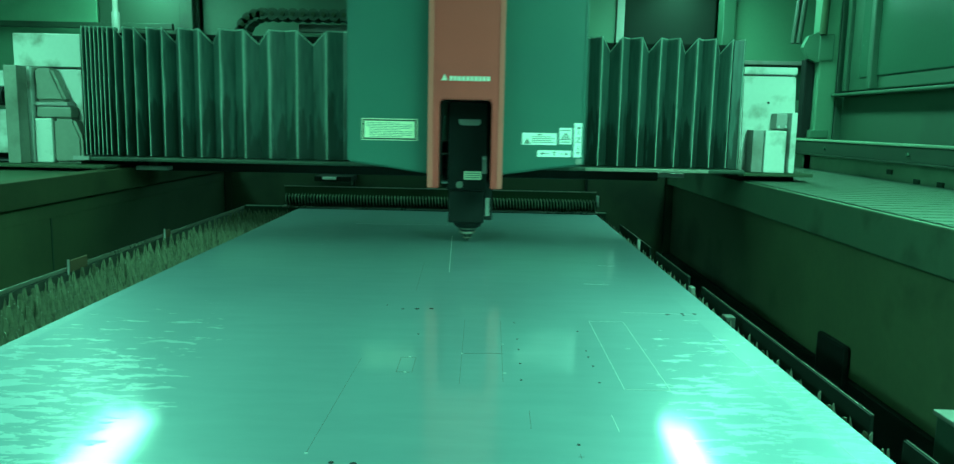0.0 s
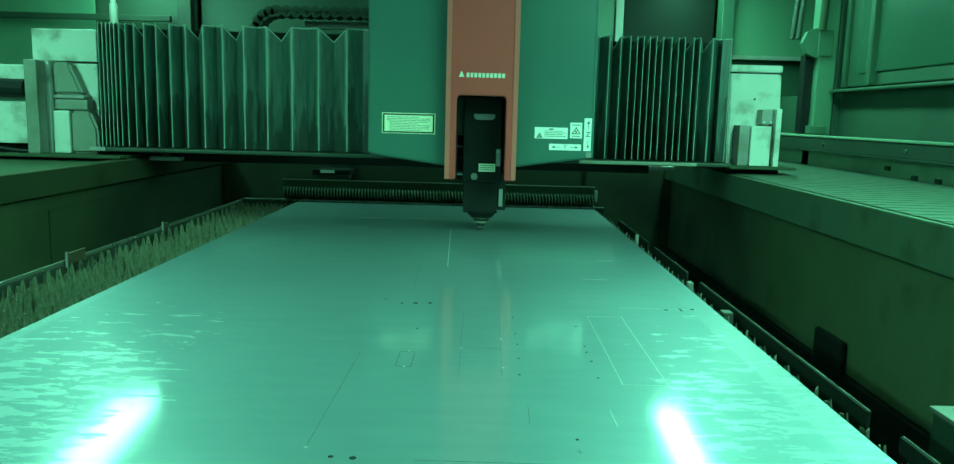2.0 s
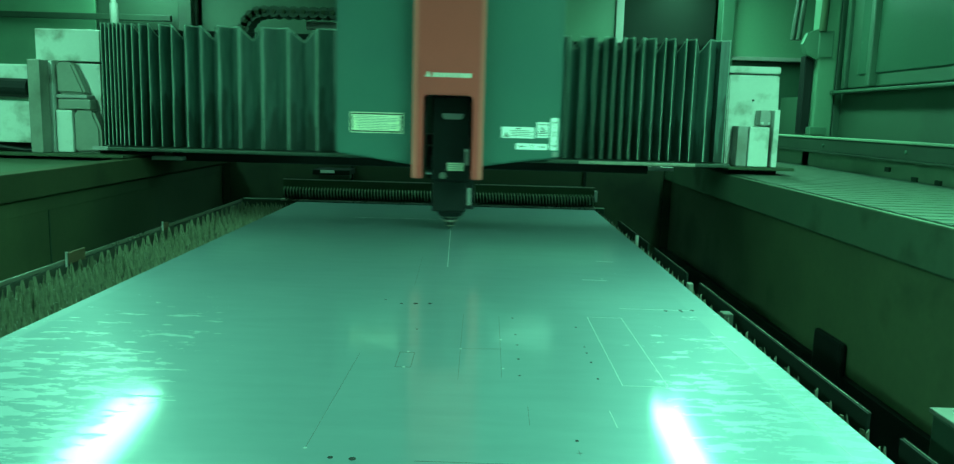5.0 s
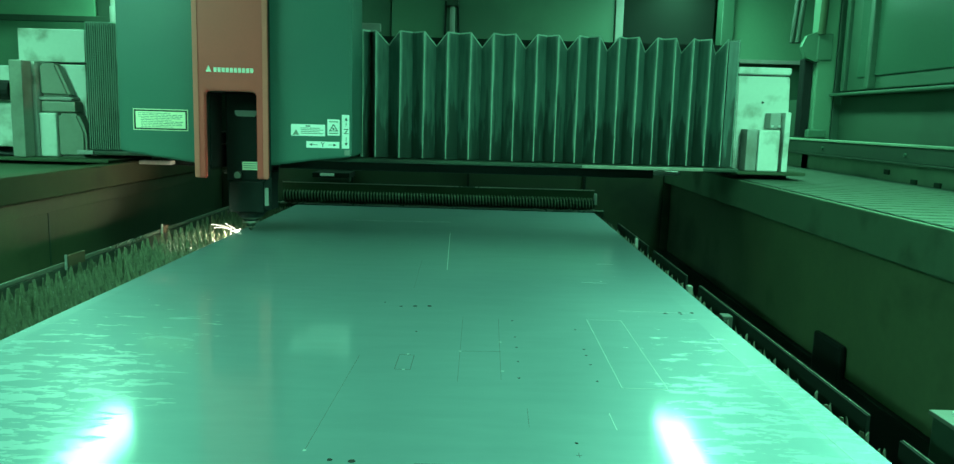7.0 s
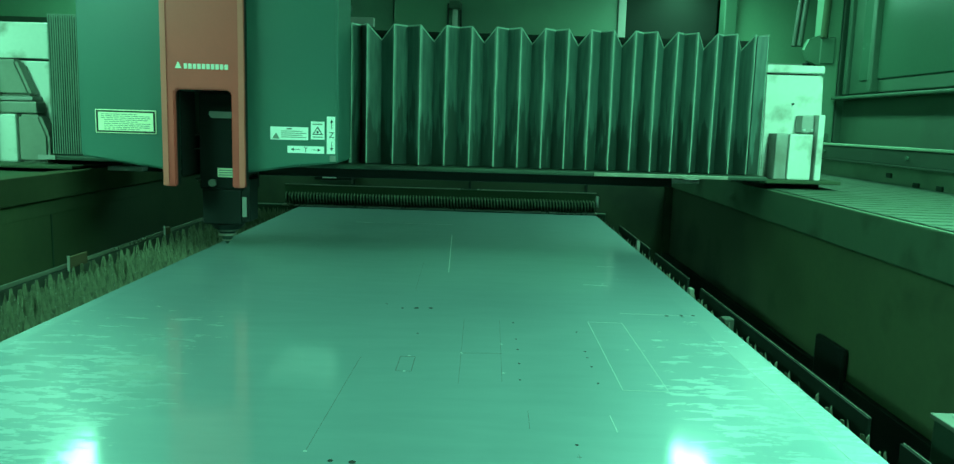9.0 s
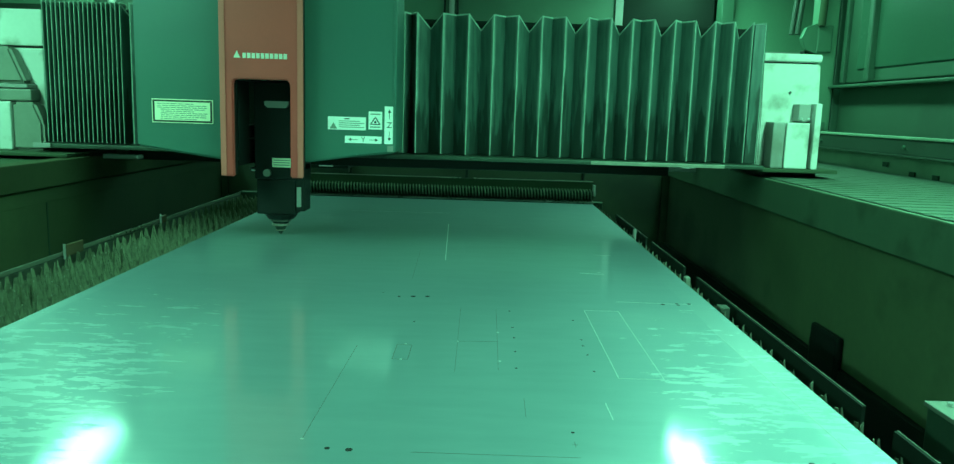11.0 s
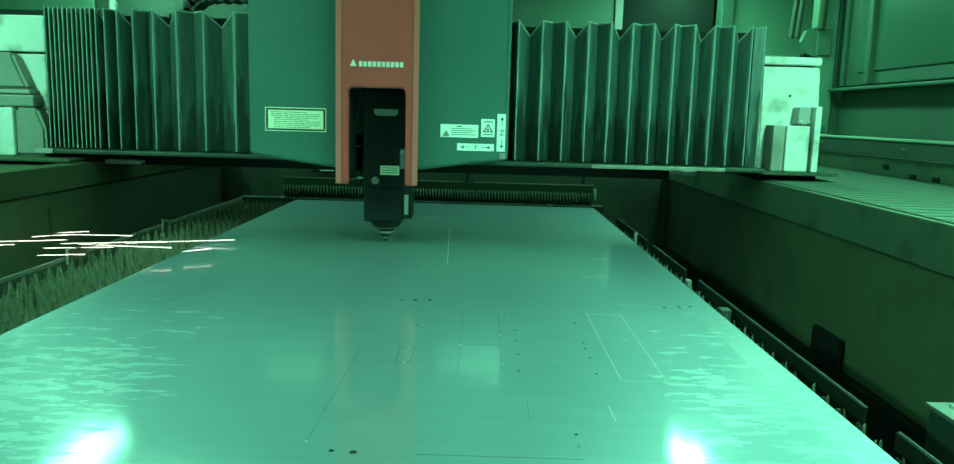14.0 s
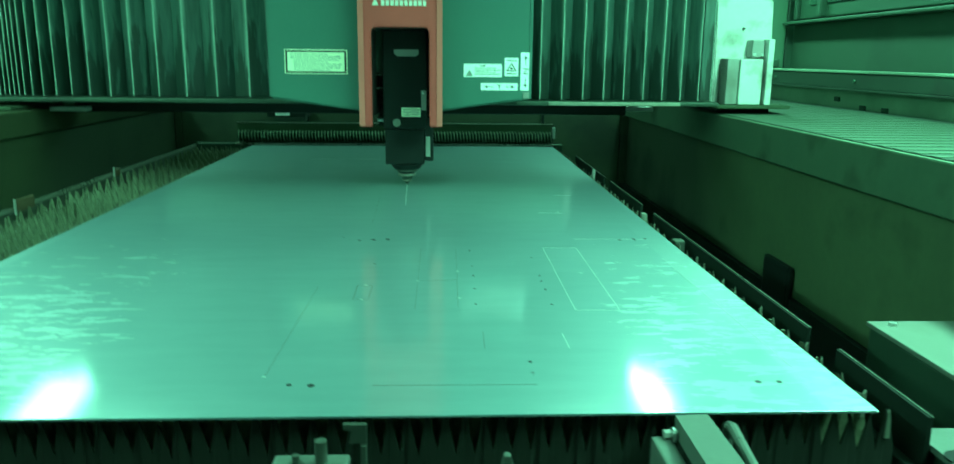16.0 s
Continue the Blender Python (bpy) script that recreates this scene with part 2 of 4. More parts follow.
def bellows_cloth():
    """Coated cloth: worn and painted lit beside the ridge, soot splashed up in ragged tongues; every fold has its own
    wear.
    """
    m = bpy.data.materials.new("bellows_cloth")
    m.use_nodes = True
    n, l = m.node_tree.nodes, m.node_tree.links
    b = n["Principled BSDF"]
    co, info = n.new("ShaderNodeTexCoord"), n.new("ShaderNodeObjectInfo")
    shift = n.new("ShaderNodeMath")
    shift.operation = "MULTIPLY"
    shift.inputs[1].default_value = 40.0
    l.new(info.outputs["Random"], shift.inputs[0])

    def tex(scale, stretch, detail):
        mp = n.new("ShaderNodeMapping")
        mp.inputs["Scale"].default_value = stretch
        l.new(co.outputs["Object"], mp.inputs["Vector"])
        comb = n.new("ShaderNodeCombineXYZ")
        l.new(shift.outputs[0], comb.inputs[0])
        l.new(shift.outputs[0], comb.inputs[1])
        l.new(comb.outputs[0], mp.inputs["Location"])
        t = n.new("ShaderNodeTexNoise")
        t.inputs["Scale"].default_value, t.inputs["Detail"].default_value = scale, detail
        l.new(mp.outputs[0], t.inputs[0])
        return t.outputs[0]

    def span(value, a, b, lo, hi):
        r = n.new("ShaderNodeMapRange")
        r.inputs["From Min"].default_value, r.inputs["From Max"].default_value = a, b
        r.inputs["To Min"].default_value, r.inputs["To Max"].default_value = lo, hi
        l.new(value, r.inputs["Value"])
        return r.outputs[0]

    def math_node(op, a, b):
        k = n.new("ShaderNodeMath")
        k.operation = op
        l.new(a, k.inputs[0])
        l.new(b, k.inputs[1])
        return k.outputs[0]

    def blend(factor, a, colour):
        k = n.new("ShaderNodeMix")
        k.data_type = "RGBA"
        k.inputs["B"].default_value = (*colour, 1)
        l.new(factor, k.inputs["Factor"])
        if isinstance(a, tuple):
            k.inputs["A"].default_value = (*a, 1)
        else:
            l.new(a, k.inputs["A"])
        return k.outputs["Result"]

    sep = n.new("ShaderNodeSeparateXYZ")
    l.new(co.outputs["Object"], sep.inputs[0])
    grain = tex(30, (3, 3, 0.4), 6)
    col = blend(span(grain, 0.3, 0.7, 0, 1), (0.025, 0.058, 0.048), (0.052, 0.108, 0.089))
    # wear beside the ridge; the folds' lit strips are put into its pale colour
    ridge = n.new("ShaderNodeMath")
    ridge.operation = "ABSOLUTE"
    l.new(sep.outputs[0], ridge.inputs[0])
    worn = math_node("MULTIPLY", span(ridge.outputs[0], 0.004, 0.011, 1, 0), span(tex(22, (1, 1, 0.35), 7), 0.36, 0.60, 0.12, 0.95))
    col = blend(worn, col, (0.19, 0.29, 0.245))
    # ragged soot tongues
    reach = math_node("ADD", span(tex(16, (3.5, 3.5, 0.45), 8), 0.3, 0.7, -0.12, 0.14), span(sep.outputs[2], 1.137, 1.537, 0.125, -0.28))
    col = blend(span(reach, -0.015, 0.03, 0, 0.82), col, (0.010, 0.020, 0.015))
    l.new(col, b.inputs["Base Color"])
    l.new(span(grain, 0.3, 0.7, 0.30, 0.52), b.inputs["Roughness"])
    bp = n.new("ShaderNodeBump")
    bp.inputs["Strength"].default_value, bp.inputs["Distance"].default_value = 0.3, 0.002
    l.new(tex(12, (2, 2, 0.6), 5), bp.inputs["Height"])
    l.new(bp.outputs[0], b.inputs["Normal"])
    return m


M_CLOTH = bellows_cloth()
# thin ridge highlights put into the colour of the worn edge
M_PIPING = material("worn_lit_fold_edge", (0.25, 0.36, 0.30), 0.5, 0, 0.45, 14, 90)
M_SLAT = material("burnt_slat_steel", (0.150, 0.165, 0.105), 0.5, 0.3, 0.8, 34, 200, 0.3, (0.03, 0.026, 0.016), 26, 0.9)
M_SLAT_SHADE = material("shaded_slat_steel", (0.017, 0.020, 0.014), 0.75, 0.1, 0.5, 18, 160, 0.2, (0.015, 0.014, 0.01), 12, 0.8)
M_RAIL = material("rail_steel", (0.09, 0.10, 0.085), 0.42, 0.6, 0.3, 6, 90, 0.1)
M_RAILTOP = material("polished_rail_edge", (0.30, 0.31, 0.27), 0.3, 0.7, 0.15)
M_BEAM = material("brown_sooty_shaded_beam", (0.050, 0.056, 0.030), 0.8, 0, 0.35, 4, 70, 0.12, (0.02, 0.02, 0.012), 3, 0.7)
M_KICK = material("pale_dusty_panel", (0.21, 0.32, 0.22), 0.6, 0, 0.2, 4, 60, 0.05, (0.08, 0.12, 0.08), 3, 0.5)
M_GUARD = material("black_guard_plate", (0.009, 0.014, 0.011), 0.85, 0, 0.3)
M_DRIVE = material("oily_drive_casting", (0.19, 0.205, 0.17), 0.5, 0.1, 0.3, 7, 90, 0.1, (0.05, 0.045, 0.03), 6, 0.7)
M_CLAMP = material("dull_clamp_steel", (0.10, 0.112, 0.098), 0.55, 0.2, 0.3, 9, 120, 0.1, (0.05, 0.05, 0.04), 9, 0.6)
M_LID = material("dusty_lid", (0.125, 0.135, 0.115), 0.6, 0, 0.2, 7, 120, 0.08, (0.09, 0.09, 0.07), 7, 0.6)
M_TIP = material("slat_end_steel", (0.24, 0.25, 0.20), 0.45, 0.4, 0.4, 20)
M_ALU = material("bare_aluminium", (0.66, 0.67, 0.66), 0.32, 0.8, 0.12)
M_BRASS = material("tarnished_nozzle", (0.36, 0.33, 0.28), 0.35, 0.8, 0.2)
M_LABEL = material("white_label", (0.88, 0.89, 0.86), 0.5, 0, 0.04)
M_YELLOW = material("yellow_label", (0.86, 0.85, 0.62), 0.5, 0, 0.05)
M_INK = material("label_ink", (0.02, 0.02, 0.02), 0.6, 0, 0.1)
M_GREYINK = material("faded_ink", (0.24, 0.26, 0.22), 0.6, 0, 0.1)
M_LETTER = material("pale_lettering", (0.72, 0.66, 0.58), 0.45, 0, 0.1)
M_CLIP = material("rusty_clip", (0.13, 0.085, 0.05), 0.65, 0.3, 0.3)
M_FLOOR = material("workshop_floor", (0.10, 0.10, 0.095), 0.7, 0, 0.3, 2, 40, 0.1)
M_BOUNCE = material("pale_bounce_grey", (0.60, 0.61, 0.60), 0.7, 0, 0.1)
M_FOG = material("green_glass", (0.040, 0.100, 0.066), 0.25, 0, 0.15, 2)
for dull in (M_GUARD, M_BEAM, M_LEDGE, M_BLACK):
    dull.node_tree.nodes["Principled BSDF"].inputs["Specular IOR Level"].default_value = 0.15
# far shade painted over the trough plates and the left beam
for shade_painted, start in ((M_TROUGH, 1.7), (M_TROUGH_G, 1.7), (M_BEAM, 2.2)):
    shade_far_end(shade_painted, start, start + 1.05)
M_SPARK = glow("spark_glow", (1.0, 0.91, 0.70), 1900)
M_FLY = glow("flying_spark_glow", (1.0, 0.92, 0.74), 6)
M_EMBER = glow("molten_glow", (1.0, 0.97, 0.90), 16)


# ---- mesh helpers ----
def block(bm, x0, x1, y0, y1, z0, z1, bevel=0.0):
    g = bmesh.ops.create_cube(bm, size=1)
    vs = g["verts"]
    for v in vs:
        v.co = Vector(((x0 + x1) / 2 + v.co.x * (x1 - x0), (y0 + y1) / 2 + v.co.y * (y1 - y0), (z0 + z1) / 2 + v.co.z * (z1 - z0)))
    if bevel:
        es = list({e for v in vs for e in v.link_edges})
        bmesh.ops.bevel(bm, geom=es, offset=bevel, segments=2, affect="EDGES", profile=0.6)
    return bm


def box(x0, x1, y0, y1, z0, z1, bevel=0.003):
    return block(bmesh.new(), x0, x1, y0, y1, z0, z1, bevel)


def tube(p, q, r, segments=14, r2=None):
    bm = bmesh.new()
    p, q = Vector(p), Vector(q)
    m = Matrix.Translation((p + q) / 2) @ (q - p).to_track_quat("Z", "Y").to_matrix().to_4x4()
    bmesh.ops.create_cone(bm, cap_ends=True, segments=segments, radius1=r, radius2=r if r2 is None else r2, depth=(q - p).length, matrix=m)
    return bm


def prism(points, y0, y1, bevel=0.0):
    """A flat outline of (x, z) points given depth from y0 to y1."""
    bm = bmesh.new()
    a = [bm.verts.new((x, y0, z)) for x, z in points]
    b = [bm.verts.new((x, y1, z)) for x, z in points]
    bm.faces.new(a)
    bm.faces.new(b[::-1])
    k = len(points)
    for i in range(k):
        j = (i + 1) % k
        bm.faces.new((a[j], a[i], b[i], b[j]))
    bmesh.ops.recalc_face_normals(bm, faces=bm.faces)
    if bevel:
        bmesh.ops.bevel(bm, geom=list(bm.edges), offset=bevel, segments=2, affect="EDGES")
    return bm


def mesh_of(name, bm, *mats):
    me = bpy.data.meshes.new(name)
    bm.normal_update()
    bm.to_mesh(me)
    bm.free()
    for m in mats:
        me.materials.append(m)
    for p in me.polygons:
        p.use_smooth = False
    return me


def part(name, bm, mat, parent, label=""):
    ob = new(name, mesh_of(name, bm, mat))
    ob.parent = parent
    if label:
        ob["label"] = label
    return ob


def thing(name, label, category, group="", at=(0, 0, 0)):
    ob = new(name)
    ob.location = at
    return tagged(ob, label, category, group)


def solid(name, bm, mat, label, category, group="", kind=""):
    return tagged(new(name, mesh_of(name, bm, mat)), label, category, group, kind)


def structure(name, bm, mat, label, category):
    return solid(name, bm, mat, label, category, "", "structure")


def letter(text, size, mat, parent, m, label=""):
    cu = bpy.data.curves.new("letter", "FONT")
    cu.body, cu.size, cu.extrude, cu.align_x, cu.align_y = text, size, 0.0003, "CENTER", "CENTER"
    tmp = new("letter", cu)
    bpy.context.view_layer.update()
    me = bpy.data.meshes.new_from_object(tmp.evaluated_get(bpy.context.evaluated_depsgraph_get()))
    bpy.data.objects.remove(tmp)
    me.materials.clear()
    me.materials.append(mat)
    me.transform(m)
    ob = new("letter", me)
    ob.parent = parent
    if label:
        ob["label"] = label
    return ob


# ---- the large structure ----
structure("floor", box(-3.2, 2.4, -2.2, 4.8, -0.1, 0.0, 0), M_FLOOR, "dark grey concrete workshop floor under the machine", "floor")
# unseen ceiling and rear wall, added pale so that they bounce fill light
structure("ceiling", box(-3.2, 2.4, -2.2, 4.8, 2.5, 2.6, 0), M_BOUNCE, "unseen pale ceiling added above the cell to bounce light", "ceiling")
structure("fill_wall_south", box(-3.2, 2.4, -2.2, -2.1, 0, 2.5, 0), M_BOUNCE, "unseen pale wall added behind the viewer to bounce light", "wall")
structure("wall_west", box(-3.2, -3.1, -2.1, 4.7, 0, 2.5, 0), M_WALL, "sooty green side wall of the cell", "wall")
structure("wall_east", box(2.3, 2.4, -2.1, 4.7, 0, 2.5, 0), M_WALL, "sooty green side wall of the cell", "wall")
structure("wall_north", box(-3.2, 2.4, 4.7, 4.8, 0, 2.5, 0), M_WALL, "dark green end wall of the cutting cell", "wall")


def end_wall():
    w = thing("end_partition", "pale green sheet-metal partition with dark openings", "partition")
    part("panel", box(-0.52, 0.630, 4.10, 4.13, 0.9, 2.48, 0.004), M_BACK, w, "pale green panel")
    part("panel", box(0.675, 1.16, 4.16, 4.19, 0.9, 2.48, 0.004), M_GUARD, w, "dark opening panel")
    part("panel", box(-1.52, -0.53, 4.14, 4.17, 0.9, 2.48, 0.004), M_WALL, w)
    # far-left panel painted pale for the lamp glow there
    part("panel", box(-3.08, -2.055, 4.10, 4.13, 0.9, 2.48, 0.004), M_PALE_HAZE, w, "pale green panel")
    part("panel", box(-2.045, -1.53, 4.10, 4.13, 0.9, 2.48, 0.004), M_DARK, w)
    part("post", box(1.150, 1.215, 4.0, 4.09, 0.2, 2.48, 0.006), M_WALL, w)
    part("panel", box(1.22, 2.28, 4.05, 4.08, 1.60, 2.48, 0.004), M_PALE_HAZE, w, "pale green upper panel with lamp haze in its colour")
    part("panel", box(1.22, 2.28, 4.08, 4.11, 0.2, 1.595, 0.004), M_WALL, w)
    part("rail", box(1.22, 1.9, 4.03, 4.05, 1.585, 1.605, 0.003), M_GREY, w)
    part("seam_strip", box(0.632, 0.672, 4.085, 4.10, 0.9, 2.48, 0.003), M_GREY, w)
    part("post", box(-1.61, -1.54, 4.05, 4.09, 0.2, 2.48, 0.006), M_DARK, w)
    part("cross_rail", box(-3.08, -1.64, 4.03, 4.06, 1.70, 1.73, 0.003), M_DARK, w)
    part("foot_panel", box(-3.08, 2.28, 4.20, 4.24, 0.0, 0.9, 0), M_DARK, w)


end_wall()


def hanging_rod():
    w = thing("pendant_rod", "short grey metal rod with clamp and cable on the partition", "rod")
    part("rod", tube((-0.205, 4.06, 1.60), (-0.205, 4.06, 1.86), 0.014), M_GREY, w)
    part("clamp", box(-0.235, -0.175, 4.03, 4.10, 1.83, 1.87, 0.005), M_DARK, w)
    part("cable", tube((-0.245, 4.07, 1.55), (-0.24, 4.07, 1.86), 0.006), M_BLACK, w)
    part("cable", tube((-0.17, 4.07, 1.55), (-0.178, 4.07, 1.86), 0.006), M_BLACK, w)


hanging_rod()


def corner_pipe():
    w = thing("vertical_pipe", "pale thin vertical pipe with sleeve near the partition", "pipe")
    part("pipe", tube((-1.765, 3.7, 0.0), (-1.775, 3.7, 2.48), 0.012), M_GREY, w)
    part("sleeve", tube((-1.771, 3.7, 1.62), (-1.772, 3.7, 1.74), 0.018), M_GREY, w)


corner_pipe()


# side beds on which the gantry runs
def side_bed(name, sign, inner, outer, label, face, low):
    w = tagged(new(name), label, "machine bed", "side beds of the machine")
    a, b = sorted((inner, inner + sign * (0.012 if sign > 0 else 0.05)))
    part("edge_beam", box(a, b, -1.2, 3.95, low, 1.098, 0.004), face, w, "dusty steel edge beam")
    a, b = sorted((inner + sign * (0.014 if sign > 0 else 0.052), outer))
    part("top_plate", box(a, b, -1.2, 3.95, 1.07, 1.0992 if sign > 0 else 1.090, 0.002), M_DARK if sign > 0 else M_LEDGE, w)
    a, b = sorted((inner + sign * 0.03, inner + sign * 0.06))
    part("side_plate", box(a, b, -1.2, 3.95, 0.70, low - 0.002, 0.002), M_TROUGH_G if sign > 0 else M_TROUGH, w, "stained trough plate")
    a, b = sorted((inner + sign * 0.02, inner + sign * 0.056))
    part("skirt", box(a, b, -1.2, 3.95, 0.0, 0.697, 0.002), M_BLACK, w, "black lower skirt")
    a, b = sorted((inner + sign * 0.07, outer))
    part("body", box(a, b, -1.2, 3.95, 0.0, 1.065, 0.004), M_DARK, w)
    for y in ((0.95, 2.05) if sign < 0 else ()):
        a, b = sorted((inner + sign * 0.0285, inner + sign * 0.03))
        part("weld_seam", box(a - 0.0015, b, y, y + 0.006, 0.70, low - 0.002, 0), M_DARK, w)
    return w


BED_R = side_bed("side_bed", 1, 0.785, 1.34, "green-grey steel machine bed with ribbed way cover", M_EDGE, 1.008)
BED_L = side_bed("side_bed", -1, -1.17, -2.3, "dusty steel machine bed along the cutting table", M_BEAM, 1.030)
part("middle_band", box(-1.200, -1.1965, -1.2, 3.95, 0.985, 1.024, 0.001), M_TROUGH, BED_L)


def way_cover():
    """Ribbed cover of the linear way on the bed."""
    w = thing("way_cover", "ribbed grey way cover lying on the machine bed", "cover")
    rib = mesh_of("rib", prism([(0.800, 1.0985), (0.800, 1.1002), (1.275, 1.1002), (1.275, 1.0985)], 0, 0.030, 0.0003), M_RIB)
    for i in range(54):
        ob = new("rib", rib)
        ob.parent, ob.location = w, (0, 0.55 + i * 0.0555, 0)


way_cover()


def side_frame():
    """The rail, pillar, low wall and window panels beside the bed."""
    low = structure("wall_kick", box(1.345, 1.37, -1.2, 3.95, 0, 1.16, 0.003), M_KICK, "pale green low wall behind the bed", "wall")
    r = thing("guard_rail", "green steel channel rail along the side wall", "rail")
    part("web", box(1.30, 1.31, -1.2, 3.9, 1.168, 1.216, 0.002), M_DARK, r)
    part("top_flange", box(1.297, 1.36, -1.2, 3.9, 1.2165, 1.2245, 0.002), M_KICK, r, "pale worn top flange")
    part("lower_flange", box(1.30, 1.36, -1.2, 3.9, 1.160, 1.1675, 0.002), M_DARK, r)
    for y in (2.15, 2.75, 3.35):
        part("bolt", tube((1.300, y - 0.3, 1.192), (1.294, y - 0.3, 1.192), 0.006, 8), M_WALL, r)
    for y, z in ((2.615, 1.119), (2.445, 1.098), (2.315, 1.098)):
        part("clip", box(1.338, 1.3445, y, y + 0.032, z, z + 0.016, 0.002), M_DARK, r, "small dark clip")
    p = thing("pillar", "green steel pillar with joint plate beside the rail", "pillar")
    part("post", box(1.345, 1.425, 3.28, 3.36, 1.0, 2.48, 0.008), M_PALE_HAZE, p, "pale green post")
    part("channel", box(1.43, 1.50, 3.29, 3.36, 1.0, 2.48, 0.006), M_WALL, p)
    part("slot", box(1.305, 1.342, 3.31, 3.36, 1.23, 1.555, 0.004), M_BLACK, p, "black slot")
    part("joint_plate", tube((1.335, 3.30, 1.60), (1.335, 3.27, 1.60), 0.062, 8), M_BACK, p, "octagonal joint plate")
    part("joint_block", box(1.335, 1.40, 3.268, 3.30, 1.545, 1.655, 0.006), M_BACK, p)
    part("collar", box(1.325, 1.40, 3.262, 3.30, 1.228, 1.262, 0.005), M_BACK, p)
    part("hose", tube((1.275, 3.33, 1.62), (1.325, 3.36, 2.1), 0.012), M_DARK, p)
    part("hose", tube((1.255, 3.34, 1.62), (1.305, 3.37, 2.1), 0.010), M_DARK, p)
    part("conduit", tube((1.345, 3.26, 1.65), (1.37, 3.26, 2.45), 0.015), M_LEDGE, p, "pale conduit")
    w = thing("side_panelling", "hazy green side panelling with a recessed dark band", "panelling")
    part("recess_panel", box(1.46, 1.48, -1.2, 3.95, 1.15, 1.40, 0.002), M_RECESS, w, "dark recessed band")
    part("sill", box(1.40, 1.475, -1.2, 3.27, 1.400, 1.412, 0.004), M_WALL, w, "worn sill")
    for i, (a, b) in enumerate(((-1.2, 0.6), (0.63, 1.9), (1.93, 3.2))):
        part("panel", box(1.44, 1.462, a, b, 1.421, 2.48, 0.004), M_WALL, w)
        part("pane", box(1.434, 1.4385, a + 0.09, b - 0.09, 1.47, 2.2, 0.002), M_FOG, w, "hazy green pane")
    for y in (0.602, 1.902, 3.202):
        part("mullion", box(1.425, 1.47, y, y + 0.027, 1.42, 2.48, 0.004), M_WALL, w)
    part("post", box(1.41, 1.47, 2.97, 3.0, 1.42, 2.48, 0.006), M_WALL, w)


side_frame()


# ---- cutting table and sheet ----
def slat_mesh(seed, mat=None):
    rnd = random.Random(seed)
    bm = bmesh.new()
    x, pts = -1.025, []
    while x < 0.452:
        h = rnd.uniform(-0.0035, 0.0) if rnd.random() < 0.8 else rnd.uniform(-0.012, -0.004)     # some teeth are burnt short
        pts += [(x, 0.851 + rnd.uniform(-0.004, 0.004)), (x + 0.0078 + rnd.uniform(-0.0026, 0.0016), 0.8955 + h), (x + 0.0102, 0.8957 + h - rnd.uniform(0, 0.002))]
        x += 0.0195
    pts.append((x, 0.851))
    top0 = [bm.verts.new((a, -0.00125 + (rnd.uniform(-0.0035, 0.0035) if z > 0.88 else 0.0), z)) for a, z in pts]
    top1 = [bm.verts.new((v.co.x, v.co.y + 0.0026, v.co.z)) for v in top0]
    low0 = [bm.verts.new((a, -0.00125, 0.79)) for a, z in pts]
    low1 = [bm.verts.new((a, 0.00125, 0.79)) for a, z in pts]
    for i in range(len(pts) - 1):
        bm.faces.new((low0[i], low0[i + 1], top0[i + 1], top0[i]))
        bm.faces.new((low1[i + 1], low1[i], top1[i], top1[i + 1]))
        bm.faces.new((top0[i], top0[i + 1], top1[i + 1], top1[i]))
    # beads of dross and burrs stuck to the teeth; glints are put into their pale colour
    for v in list(top0):
        if v.co.z > 0.88 and rnd.random() < 0.16:
            r, drop = rnd.uniform(0.0008, 0.0019), rnd.uniform(0.0, 0.012)
            c = Vector((v.co.x + rnd.uniform(-0.001, 0.002), v.co.y - 0.0006, v.co.z - drop))
            ring = [bm.verts.new(c + Vector(d) * r) for d in ((-1, 0, 0), (0, -0.9, 0.1), (1, 0, 0), (0, 0.9, 0))]
            cap, foot = bm.verts.new(c + Vector((0, 0, r))), bm.verts.new(c - Vector((0, 0, r * 2.2)))
            for k in range(4):
                for f in (bm.faces.new((ring[k], ring[(k + 1) % 4], cap)), bm.faces.new((ring[(k + 1) % 4], ring[k], foot))):
                    f.material_index = 1
    return mesh_of("slat", bm, mat or M_SLAT, M_SLAT_SHADE if mat else M_TIP)


